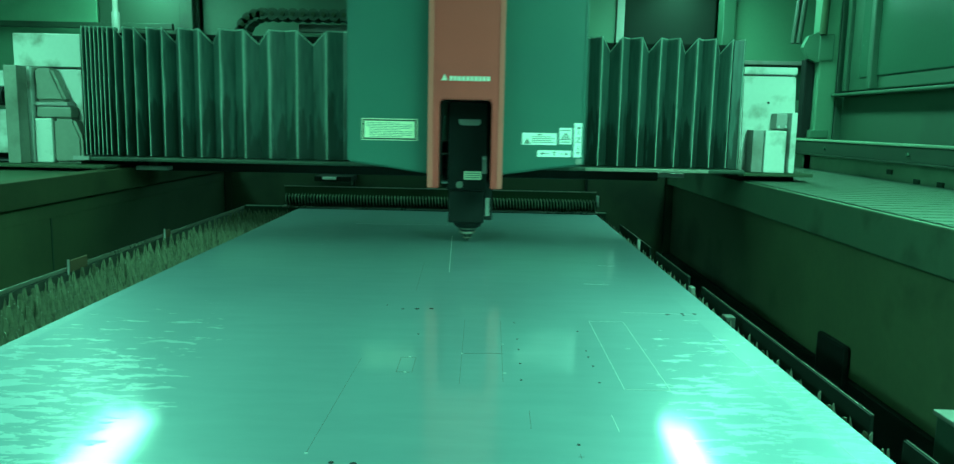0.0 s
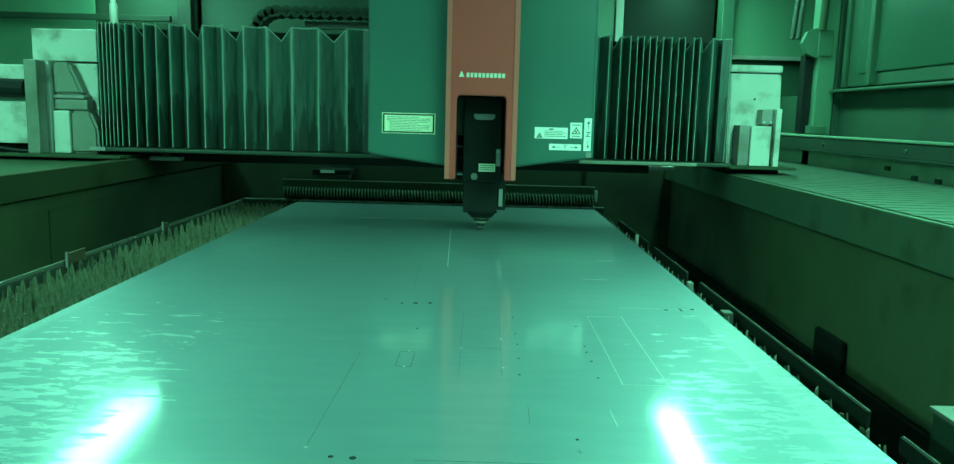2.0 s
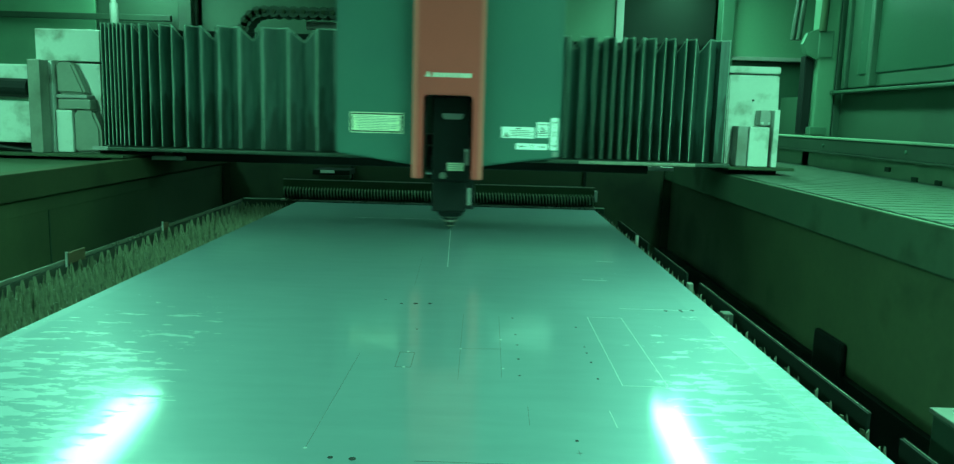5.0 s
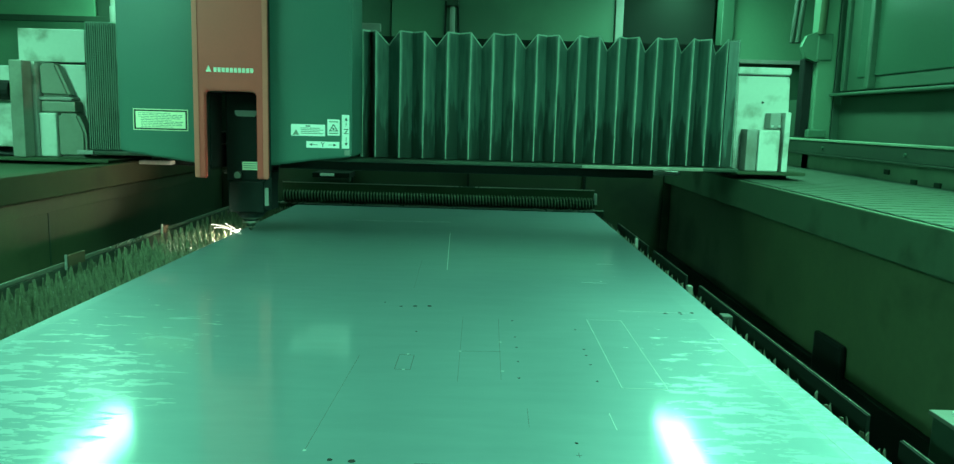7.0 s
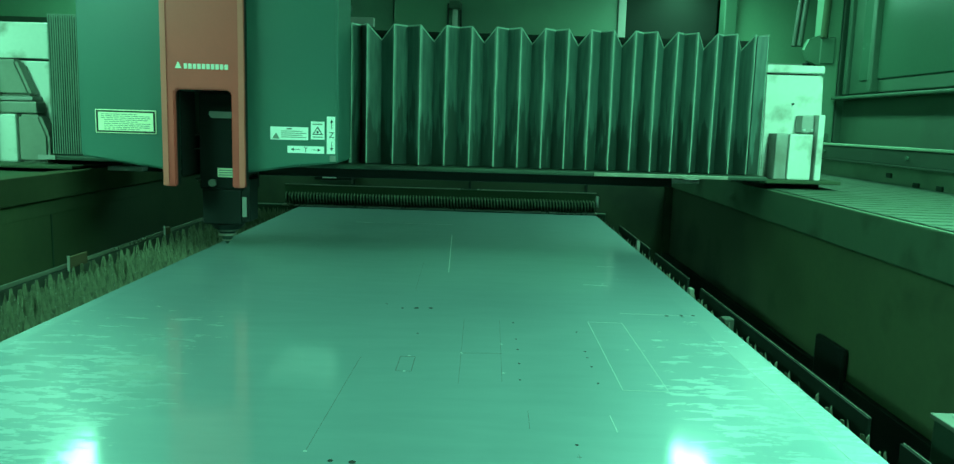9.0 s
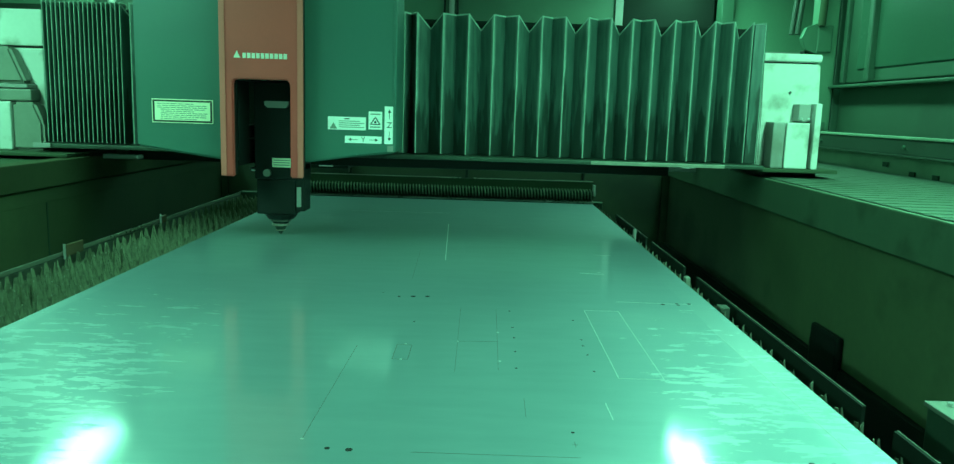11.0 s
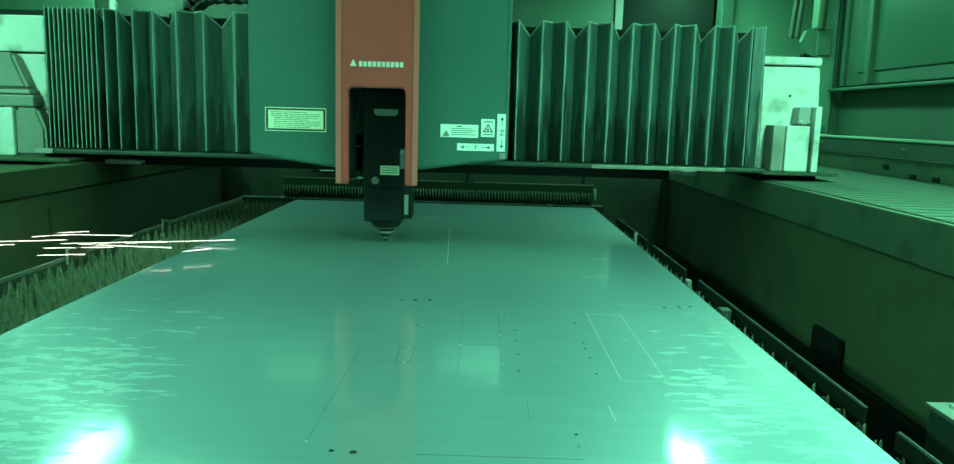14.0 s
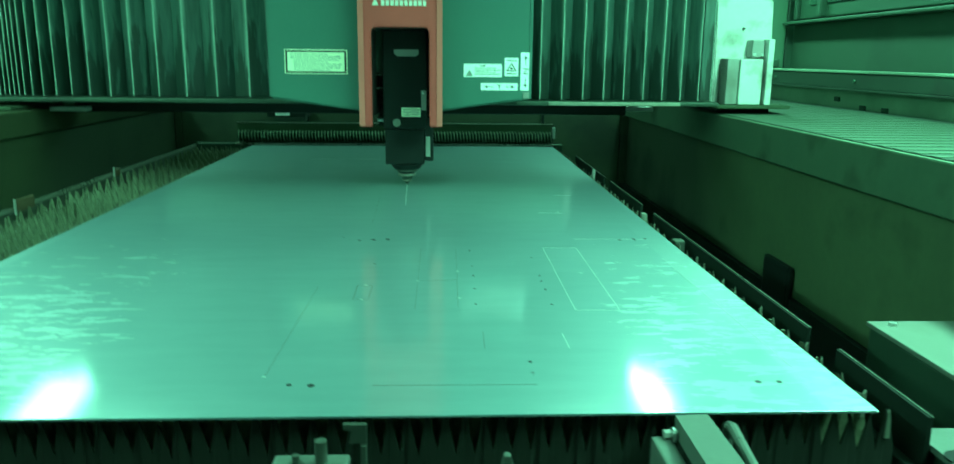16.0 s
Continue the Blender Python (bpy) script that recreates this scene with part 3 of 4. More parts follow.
def cutting_table():
    w = thing("cutting_table", "steel shuttle table with burnt sawtooth support slats", "table")
    meshes = [slat_mesh(s) for s in range(6)]
    front = slat_mesh(6, M_SLAT_SHADE)          # the end slat's shade is put into its colour
    tips = [mesh_of("slat_tip", prism([(0.4490, 0.862), (0.4545, 0.862), (0.4535, 0.882 + d), (0.4515 + d / 2, 0.8945), (0.4500, 0.890), (0.4492, 0.876)], 0, 0.003), M_TIP)
            for d in (0.0, 0.003, -0.003)]
    for i in range(50):
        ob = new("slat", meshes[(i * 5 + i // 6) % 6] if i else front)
        ob.parent, ob.location = w, (random.uniform(-0.004, 0.004), 0.715 + i * 0.0497, random.uniform(-0.002, 0.0))
        ob.rotation_euler[2] = random.uniform(-0.004, 0.004)
        tip = new("slat_tip", tips[i % 3])
        tip.parent, tip.location = w, (random.uniform(-0.003, 0.003), 0.715 + i * 0.0497 - 0.003, 0)
    part("side_rail", box(-1.048, -1.034, 0.45, 3.24, 0.70, 0.886, 0.002), M_RAIL, w)
    part("rail_edge", box(-1.043, -1.038, 0.45, 3.24, 0.8865, 0.8955, 0.001), M_RAILTOP, w, "bright worn rail edge")
    part("side_rail", box(0.470, 0.483, 0.45, 3.24, 0.70, 0.835, 0.002), M_GUARD, w)
    for a, b in ((0.700, 0.895), (0.976, 1.785), (1.90, 2.28), (2.36, 2.9)):
        g = part("guard_plate", box(0.4845, 0.4900, a, b, 0.80, 0.8915, 0.001), M_GUARD, w)
        part("guard_edge", box(0.4886, 0.4897, a, b, 0.8917, 0.8925, 0.0002), M_RAILTOP, g, "bright worn edge")
    part("tag_plate", box(-1.032, -1.026, 1.82, 1.90, 0.885, 0.914, 0.002), M_CLIP, w, "small rusty tag plate")
    part("tag_plate", box(-1.032, -1.026, 2.385, 2.42, 0.885, 0.908, 0.002), M_CLIP, w, "small rusty tag plate")
    part("stop_pin", tube((-1.029, 1.815, 0.88), (-1.029, 1.815, 0.917), 0.003, 8), M_ALU, w)
    part("stop_pin", tube((-1.029, 2.38, 0.88), (-1.029, 2.38, 0.914), 0.003, 8), M_ALU, w)
    part("end_clip", box(0.437, 0.448, 1.70, 1.722, 0.84, 0.907, 0.002), M_DRIVE, w, "dull grey clip")
    part("end_clip", box(0.45, 0.470, 1.485, 1.512, 0.84, 0.894, 0.002), M_RAIL, w, "dull grey clip")
    part("end_clip", box(0.447, 0.456, 2.36, 2.375, 0.84, 0.915, 0.002), M_GREY, w, "grey clip")
    part("end_beam", box(-1.034, 0.482, 0.655, 0.67, 0.62, 0.80, 0.003), M_DARK, w)
    part("end_beam", box(-1.034, 0.482, 3.205, 3.24, 0.62, 0.90, 0.003), M_DARK, w)
    for x in (-0.95, 0.39):
        for y in (0.70, 3.12):
            part("leg", box(x - 0.04, x + 0.04, y, y + 0.08, 0.0, 0.69, 0.004), M_DARK, w)
    part("tray", box(-1.0, 0.45, 0.72, 3.19, 0.64, 0.68, 0), M_SLAT_SHADE, w, "scrap tray")


cutting_table()


def coil_bar():
    """Coiled steel guard across the far end of the table."""
    w = thing("coil_guard", "dark coiled wire guard on a steel angle at the table end", "guard")
    part("angle", box(-0.86, 0.436, 3.196, 3.203, 0.903, 0.984, 0.001), M_LEDGE, w)
    part("angle_edge", box(-0.86, 0.436, 3.194, 3.2, 0.985, 0.9885, 0.001), M_RAILTOP, w, "paler upper edge")
    part("core", tube((-0.85, 3.172, 0.932), (0.432, 3.172, 0.932), 0.0185, 12), M_GUARD, w)
    bm = bmesh.new()
    turns, steps, r = 100, 10, 0.0245
    ring_prev = None
    for i in range(turns * steps + 1):
        a = 2 * math.pi * i / steps
        c = Vector((-0.85 + 1.28 * i / (turns * steps), 3.172 + r * math.cos(a), 0.932 + r * math.sin(a)))
        n = Vector((0, math.cos(a), math.sin(a)))
        ring = [bm.verts.new(c + 0.0032 * (math.cos(k * 2.0944) * n + math.sin(k * 2.0944) * Vector((1, 0, 0)))) for k in range(3)]
        if ring_prev:
            for k in range(3):
                bm.faces.new((ring_prev[k], ring_prev[(k + 1) % 3], ring[(k + 1) % 3], ring[k]))
        ring_prev = ring
    part("coil", bm, M_EDGE, w, "steel wire coil")
    part("end_clip", box(0.433, 0.443, 3.16, 3.19, 0.93, 0.975, 0.002), M_ALU, w)
    part("foot", box(-0.86, 0.436, 3.15, 3.195, 0.9015, 0.9075, 0.001), M_RAILTOP, w, "worn bright foot strip")


coil_bar()


def far_gear():
    w = thing("conveyor_end", "dark steel housing beyond the table end", "housing")
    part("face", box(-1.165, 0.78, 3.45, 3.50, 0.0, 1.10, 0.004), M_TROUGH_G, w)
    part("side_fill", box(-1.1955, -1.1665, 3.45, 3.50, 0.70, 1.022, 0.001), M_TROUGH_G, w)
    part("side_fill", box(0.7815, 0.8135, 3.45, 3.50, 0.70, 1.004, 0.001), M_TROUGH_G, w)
    for x in (-0.62, -0.1, 0.42):
        part("seam", box(x, x + 0.012, 3.44, 3.449, 0.0, 1.10, 0.002), M_BLACK, w)
    part("bracket", box(-0.735, -0.60, 3.30, 3.35, 0.985, 1.0, 0.002), M_DARK, w)
    part("tag", box(-0.725, -0.665, 3.296, 3.30, 1.008, 1.020, 0.001), M_LABEL, w, "small white tag")
    part("bracket", box(-0.76, -0.60, 3.30, 3.449, 1.0, 1.022, 0.002), M_BLACK, w)


far_gear()

XR, YN, TOP = 0.43, 0.70, 0.90
SHEET = thing("steel_sheet", "large flat grey steel sheet with cut marks lying on slats", "metal sheet")
part("plate", box(XR - 1.219, XR, YN, YN + 2.438, TOP - 0.003, TOP, 0.0006), M_SHEET, SHEET)


def strip(a, b, c, d, width, mat, name):
    p, q = Vector((a, b, 0)), Vector((c, d, 0))
    u = (q - p).normalized()
    s = Vector((-u.y, u.x, 0)) * width / 2
    bm = bmesh.new()
    lo = [bm.verts.new((v.x, v.y, TOP)) for v in (p - s, q - s, q + s, p + s)]
    hi = [bm.verts.new((v.co.x, v.co.y, TOP + 0.0003)) for v in lo]
    bm.faces.new(hi)
    for i in range(4):
        bm.faces.new((lo[i], lo[(i + 1) % 4], hi[(i + 1) % 4], hi[i]))
    return part(name, bm, mat, SHEET)


def cut_box(x0, x1, y0, y1, mat, width=0.0012):
    for a in ((x0, y0, x1, y0), (x1, y0, x1, y1), (x1, y1, x0, y1), (x0, y1, x0, y0)):
        strip(*a, width, mat, "cut_line")


cut_box(0.169, 0.233, 1.031, 1.405, M_BRIGHT, 0.0010)
cut_box(-0.156, -0.133, 1.085, 1.156, M_KERF)
for row in ((-0.184, 1.98, -0.175, 1.634), (-0.063, 1.399, -0.062, 1.038), (0.003, 1.393, 0.0, 1.051), (-0.217, 1.147, -0.223, 0.799),
            (0.031, 0.943, 0.030, 0.882), (0.078, 0.806, 0.084, 0.806), (0.081, 0.813, 0.081, 0.8), (-0.10, 0.774, 0.083, 0.773),
            (-0.065, 1.183, 0.003, 1.188)):
    strip(*row, 0.0006, M_KERF, "cut_line")
for row in ((0.242, 1.48, 0.391, 1.477), (-0.484, 2.71, -0.14, 2.726), (-0.131, 2.461, -0.113, 1.85), (0.203, 1.747, 0.259, 1.742),
            (0.378, 1.327, 0.39, 0.815), (0.135, 0.934, 0.136, 0.881), (0.27, 1.985, 0.315, 1.982)):
    strip(*row, 0.0011 if row[1] < 1.6 else 0.0019, M_BRIGHT, "scribe_line")


def hole(x, y, r, mat=M_HOLE, name="hole"):
    return part(name, tube((x, y, TOP - 0.001), (x, y, TOP + 0.0004), r * 0.72, 14), mat, SHEET)


for x, y, r in ((-0.186, 1.468, 0.004), (-0.159, 1.472, 0.0065), (-0.131, 1.476, 0.006), (0.332, 1.471, 0.006), (0.362, 1.479, 0.005), (0.362, 1.468, 0.004),
                (0.386, 1.480, 0.006), (-0.191, 0.777, 0.0042), (-0.167, 0.775, 0.0056), (0.082, 0.839, 0.003), (0.333, 0.775, 0.0052), (0.357, 0.775, 0.0048)):
    hole(x, y, r)
for x, y in ((0.028, 1.382), (0.029, 1.273), (0.029, 1.212), (0.028, 1.138), (0.026, 1.061), (0.139, 1.331), (0.139, 1.212), (0.138, 1.179),
             (0.139, 1.133), (0.138, 1.057), (-0.141, 1.29), (-0.221, 1.498)):
    hole(x, y, 0.0026)
for x, y in ((-0.143, 1.16), (-0.143, 1.085), (-0.062, 1.183), (0.003, 1.09), (0.232, 1.10), (-0.223, 0.799), (0.003, 1.24), (0.25, 1.76)):
    hole(x, y, 0.003, M_BRIGHT, "pierce_mark")


# ---- stops and brackets before the sheet ----
def near_gear():
    w = thing("stop_block", "pale steel stop block with two pins below the sheet edge", "stop block")
    part("block", box(-0.172, -0.105, 0.575, 0.615, 0.80, 0.905, 0.003), M_CLAMP, w)
    part("pin", tube((-0.129, 0.60, 0.90), (-0.129, 0.60, 0.926), 0.0055, 12), M_RAIL, w)
    part("screw", tube((-0.150, 0.595, 0.90), (-0.150, 0.595, 0.915), 0.0035, 8), M_RAIL, w)
    part("washer", tube((-0.150, 0.595, 0.9052), (-0.150, 0.595, 0.9075), 0.0065, 12), M_RAIL, w)
    part("foot", box(-0.165, -0.112, 0.58, 0.61, 0.0, 0.80, 0.002), M_DARK, w)
    w = thing("sheet_hook", "thin pale steel hook under the sheet edge", "hook")
    part("tab", prism([(-0.121, 0.898), (-0.098, 0.898), (-0.098, 0.878), (-0.116, 0.878), (-0.113, 0.891), (-0.121, 0.893)], 0.684, 0.690), M_RAIL, w)
    part("stem", box(-0.1035, -0.098, 0.680, 0.692, 0.0, 0.877, 0.001), M_RAIL, w)
    w = thing("support_finger", "thin pale steel support finger below the sheet edge", "support")
    part("finger", prism([(0.030, 0.70), (0.052, 0.70), (0.047, 0.868), (0.042, 0.886), (0.036, 0.886), (0.033, 0.868)], 0.640, 0.650, 0.001), M_CLAMP, w)
    part("stem", box(0.033, 0.049, 0.638, 0.652, 0.0, 0.6995, 0.001), M_DARK, w)
    w = thing("clamp_arm", "pale grey flat steel clamp arm with bolt and hose", "clamp")
    bm = bmesh.new()
    a = [bm.verts.new(v) for v in ((0.213, 0.690, 0.902), (0.246, 0.690, 0.903), (0.230, 0.50, 0.925), (0.197, 0.50, 0.924))]
    b = [bm.verts.new((v.co.x, v.co.y, v.co.z - 0.02)) for v in a]
    bm.faces.new(a)
    bm.faces.new(b[::-1])
    for i in range(4):
        bm.faces.new((a[(i + 1) % 4], a[i], b[i], b[(i + 1) % 4]))
    bmesh.ops.recalc_face_normals(bm, faces=bm.faces)
    part("arm", bm, M_CLAMP, w)
    part("bolt", tube((0.198, 0.675, 0.888), (0.213, 0.675, 0.889), 0.0055, 8), M_GREY, w)
    part("washer", tube((0.206, 0.675, 0.8885), (0.2085, 0.675, 0.8885), 0.0075, 12), M_ALU, w)
    part("bracket", box(0.186, 0.206, 0.60, 0.68, 0.84, 0.885, 0.003), M_CLAMP, w)
    arch = [(0.268, 0.690, 0.845), (0.268, 0.689, 0.880), (0.266, 0.682, 0.893), (0.264, 0.668, 0.899), (0.261, 0.640, 0.898), (0.257, 0.560, 0.888)]
    for p, q in zip(arch, arch[1:]):
        part("hose", tube(p, q, 0.0055, 10), M_CLAMP, w, "bent rubber hose")
    part("post", box(0.19, 0.235, 0.51, 0.56, 0.0, 0.905, 0.003), M_DARK, w)
    w = thing("corner_plate", "pale drilled steel corner plate beside the table", "plate")
    part("plate", box(0.4915, 0.610, 0.50, 0.738, 0.852, 0.860, 0.001), M_CLAMP, w)
    part("slot", tube((0.506, 0.672, 0.8585), (0.506, 0.672, 0.8606), 0.016, 18), M_HOLE, w, "dark slot")
    part("slot", tube((0.545, 0.672, 0.8585), (0.545, 0.672, 0.8606), 0.008, 14), M_HOLE, w, "dark hole")
    part("support", box(0.50, 0.60, 0.51, 0.73, 0.0, 0.8515, 0.003), M_DARK, w)
    w = thing("drive_box", "pale-topped dark metal drive box beside the bed", "box")
    part("body", box(0.640, 0.795, 0.40, 1.088, 0.0, 0.852, 0.004), M_DARK, w)
    part("lid", box(0.636, 0.795, 0.396, 1.092, 0.8525, 0.860, 0.002), M_LID, w, "pale metal lid")
    part("screw", tube((0.665, 1.07, 0.860), (0.665, 1.07, 0.865), 0.006, 8), M_ALU, w)
    # thin black box lying flat on the trough wall
    w = thing("dark_box", "small black box on the trough wall", "sensor")
    part("case", box(0.797, 0.8145, 1.71, 1.86, 0.66, 0.775, 0.010), M_BLACK, w)


near_gear()


# ---- the gantry: bridge, bellows, carriage with cutting head ----
GANTRY = thing("gantry", "laser cutting gantry bridge with folding bellows and white end housings", "gantry")
BELL_L, BELL_R = -1.292, 0.762          # fixed ends of the bellows
HEAD_L, HEAD_R = -0.350, 0.332          # carriage sides, from the nozzle
PLEATS, PLEATS_R, FOLD = 19, 20, 0.052
B0, B1 = 1.137, 1.534                   # bottom and top of the bellows
FRONT = 0.095                           # front ridges behind the nozzle


def bridge():
    g = GANTRY
    part("lower_flange", box(-1.31, 0.775, 0.05, 0.30, 1.122, 1.134, 0.003), M_DARK, g, "dark lower flange")
    part("beam", box(-1.31, 0.775, 0.165, 0.36, 1.1345, 1.46, 0.004), M_DARK, g)
    part("underside", box(-1.12, 0.54, 0.20, 0.36, 1.085, 1.1165, 0.004), M_BLACK, g, "black underside cover")
    part("worn_strip", box(0.28, 0.66, 0.045, 0.0495, 1.123, 1.133, 0.001), M_TIP, g, "bright worn strip on the flange")
    part("end_tab", box(-1.31, -1.26, 0.044, 0.0495, 1.123, 1.136, 0.001), M_GREY, g)
    part("sensor_plate", box(0.556, 0.676, 0.39, 0.43, 1.085, 1.099, 0.002), M_WHITE, g, "pale sensor plate")
    part("sensor_plate", box(-1.158, -1.054, 0.14, 0.18, 1.090, 1.103, 0.002), M_WHITE, g, "pale sensor plate")
    part("hanger", box(0.60, 0.63, 0.40, 0.42, 1.10, 1.14, 0), M_DARK, g)
    part("hanger", box(-1.12, -1.09, 0.15, 0.17, 1.103, 1.123, 0), M_DARK, g)
    part("top_tray", box(-1.28, 0.74, 0.40, 0.50, 1.36, 1.40, 0.003), M_DARK, g, "cable tray")
    # sheet added to keep the notches between the folds dark
    part("dark_backing", box(-1.285, 0.755, 0.1545, 0.1565, 1.30, 1.522, 0), M_GUARD, g, "black backing sheet added behind the folds")
    part("end_panel", box(0.731, 0.765, 0.0965, 0.100, B0, B1 - 0.004, 0.001), M_CLOTH, g, "flat cloth end panel")
    # right end housing
    part("end_housing", prism([(0.786, 1.127), (0.962, 1.127), (0.950, 1.428), (0.781, 1.428)], 0.15, 0.45, 0.004), M_WHITE, g, "scuffed white end housing")
    part("housing_lid", prism([(0.780, 1.433), (0.951, 1.433), (0.951, 1.456), (0.781, 1.456)], 0.145, 0.452, 0.003), M_WHITE, g, "white lid")
    part("motor_cover", box(0.840, 0.906, 0.08, 0.149, 1.127, 1.258, 0.004), M_WHITE, g, "white motor cover")
    # shaded side of the white cover, its shade put in as grey
    part("cover_side", box(0.803, 0.838, 0.085, 0.149, 1.127, 1.259, 0.004), M_GREY, g, "shaded grey cover side")
    part("switch_box", box(0.878, 0.913, 0.10, 0.149, 1.262, 1.312, 0.004), M_GREY, g, "grey switch box")
    for x in (0.885, 0.908):
        part("screw", tube((x, 0.0995, 1.270), (x, 0.095, 1.270), 0.004, 8), M_ALU, g)
    part("edge_post", box(0.916, 0.934, 0.075, 0.149, 1.127, 1.314, 0.003), M_WHITE, g, "white edge post")
    part("screw", tube((0.866, 0.1495, 1.345), (0.866, 0.145, 1.345), 0.0035, 8), M_INK, g)
    part("base_plate", box(0.757, 0.988, 0.06, 0.50, 1.1165, 1.1265, 0.002), M_LEDGE, g, "dusty base plate")
    part("slide_block", box(0.80, 0.96, 0.14, 0.46, 1.1004, 1.116, 0.002), M_BLACK, g, "black slide block")
    # left end housing with drive
    part("end_housing", box(-1.535, -1.325, 0.15, 0.45, 1.110, 1.405, 0.004), M_WHITE, g, "scuffed white end housing")
    part("housing_lid", box(-1.537, -1.322, 0.145, 0.452, 1.411, 1.515, 0.004), M_WHITE, g, "white lid")
    part("side_flange", box(-1.464, -1.453, 0.085, 0.149, 1.11, 1.408, 0.002), M_WHITE, g, "white side flange")
    part("gearbox", prism([(-1.450, 1.302), (-1.352, 1.302), (-1.396, 1.406), (-1.450, 1.406)], 0.10, 0.149, 0.008), M_DRIVE, g, "oily grey gearbox")
    part("clamp_ring", box(-1.450, -1.346, 0.095, 0.149, 1.288, 1.300, 0.003), M_GREY, g, "grey clamp ring")
    part("coupling", box(-1.446, -1.338, 0.098, 0.149, 1.252, 1.286, 0.005), M_DRIVE, g, "oily coupling")
    part("motor", box(-1.450, -1.396, 0.09, 0.149, 1.11, 1.249, 0.005), M_WHITE, g, "white motor face")
    part("motor_side", prism([(-1.394, 1.11), (-1.306, 1.11), (-1.306, 1.19), (-1.330, 1.249), (-1.394, 1.249)], 0.095, 0.149, 0.008), M_DRIVE, g, "oily motor body")
    part("door_plate", box(-1.497, -1.457, 0.02, 0.075, 1.11, 1.408, 0.004), M_DRIVE, g, "grey side plate")
    part("cabinet", box(-1.80, -1.503, 0.06, 0.145, 1.280, 1.392, 0.005), M_WHITE, g, "white side cabinet")
    part("drum", tube((-1.74, 0.045, 1.318), (-1.503, 0.045, 1.316), 0.030, 16), M_BLACK, g, "black ribbed drum")
    part("cabinet", box(-1.80, -1.500, 0.05, 0.145, 1.140, 1.275, 0.005), M_WHITE, g, "white lower cabinet")
    part("cabinet_foot", box(-1.78, -1.52, 0.08, 0.145, 1.110, 1.1395, 0.003), M_BLACK, g, "black cabinet foot")
    for p, q in (((-1.70, 0.06, 1.118), (-1.62, 0.05, 1.126)), ((-1.62, 0.05, 1.126), (-1.54, 0.06, 1.115)), ((-1.54, 0.06, 1.115), (-1.50, 0.07, 1.116))):
        part("cable", tube(p, q, 0.006, 8), M_BLACK, g, "black cable")
    part("base_plate", box(-1.85, -1.19, 0.0, 0.50, 1.1, 1.1095, 0.003), M_LEDGE, g, "dusty base plate")
    part("chain_tray", box(-0.715, -0.42, 0.51, 0.54, 1.574, 1.603, 0.003), M_GREY, g, "pale chain tray")
    part("tray_post", box(-0.50, -0.47, 0.502, 0.53, 1.36, 1.5735, 0), M_DARK, g)


bridge()


def cable_chain():
    """Cable carrier over the bridge: its bend runs at half the carriage's way."""
    ch = part("cable_chain", box(-0.80, -0.16, 0.452, 0.468, 1.606, 1.612, 0.001), M_BLACK, GANTRY, "dark cable carrier chain")
    for i in range(26):
        if i < 8:
            a = math.pi * (1.25 - 0.75 * i / 7)
            c = (-0.805 + 0.08 * math.cos(a), 1.545 + 0.08 * math.sin(a))
        else:
            c = (-0.805 + (i - 7) * 0.036, 1.625)
        part("chain_link", tube((c[0], 0.42, c[1]), (c[0], 0.50, c[1]), 0.021, 12), M_DARK, ch)
        part("link_pin", tube((c[0], 0.414, c[1]), (c[0], 0.4195, c[1]), 0.008, 8), M_LEDGE, ch)
    return ch


CHAIN = cable_chain()


def fold_mesh(direction, dip):
    """One cloth panel of a pleat: ridge edge at x = 0, valley edge at x = direction * FOLD."""
    bm = bmesh.new()
    d, drop = direction, (0.042 if dip else 0.0)
    edge = 0.0024

    def slab(x0, z0, x1, z1, mat):
        a = [bm.verts.new((d * x, y, z)) for y in (-0.0008, 0.0008) for x, z in ((x0, B0), (x1, B0), (x1, z1), (x0, z0))]
        for q in ((0, 1, 2, 3), (7, 6, 5, 4), (0, 4, 5, 1), (1, 5, 6, 2), (2, 6, 7, 3), (3, 7, 4, 0)):
            f = bm.faces.new([a[i] for i in q])
            f.material_index = mat

    k = drop * edge / FOLD
    slab(0, B1, edge, B1 - k, 1)
    slab(edge, B1 - k, FOLD, B1 - drop, 0)
    # sewn hem along the top
    a = [bm.verts.new((d * x, y, z)) for y in (-0.0016, 0.0016) for x, z in ((0, B1 - 0.003), (FOLD, B1 - drop - 0.003), (FOLD, B1 - drop + 0.0012), (0, B1 + 0.0012))]
    for q in ((0, 1, 2, 3), (7, 6, 5, 4), (0, 4, 5, 1), (1, 5, 6, 2), (2, 6, 7, 3), (3, 7, 4, 0)):
        bm.faces.new([a[i] for i in q]).material_index = 1
    bmesh.ops.recalc_face_normals(bm, faces=bm.faces)
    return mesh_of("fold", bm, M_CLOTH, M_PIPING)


FOLDS = {(d, dip): fold_mesh(d, dip) for d in (1, -1) for dip in (False, True)}


def bellows_panels():
    made = {"left": [], "right": []}
    for side in made:
        for k in range(PLEATS if side == "left" else PLEATS_R):
            pair = []
            for d in (1, -1):
                ob = new("bellows_fold", FOLDS[(d, k % 2 == 1)])
                ob.parent = GANTRY
                pair.append(ob)
            made[side].append(pair)
    return made


PANELS = bellows_panels()


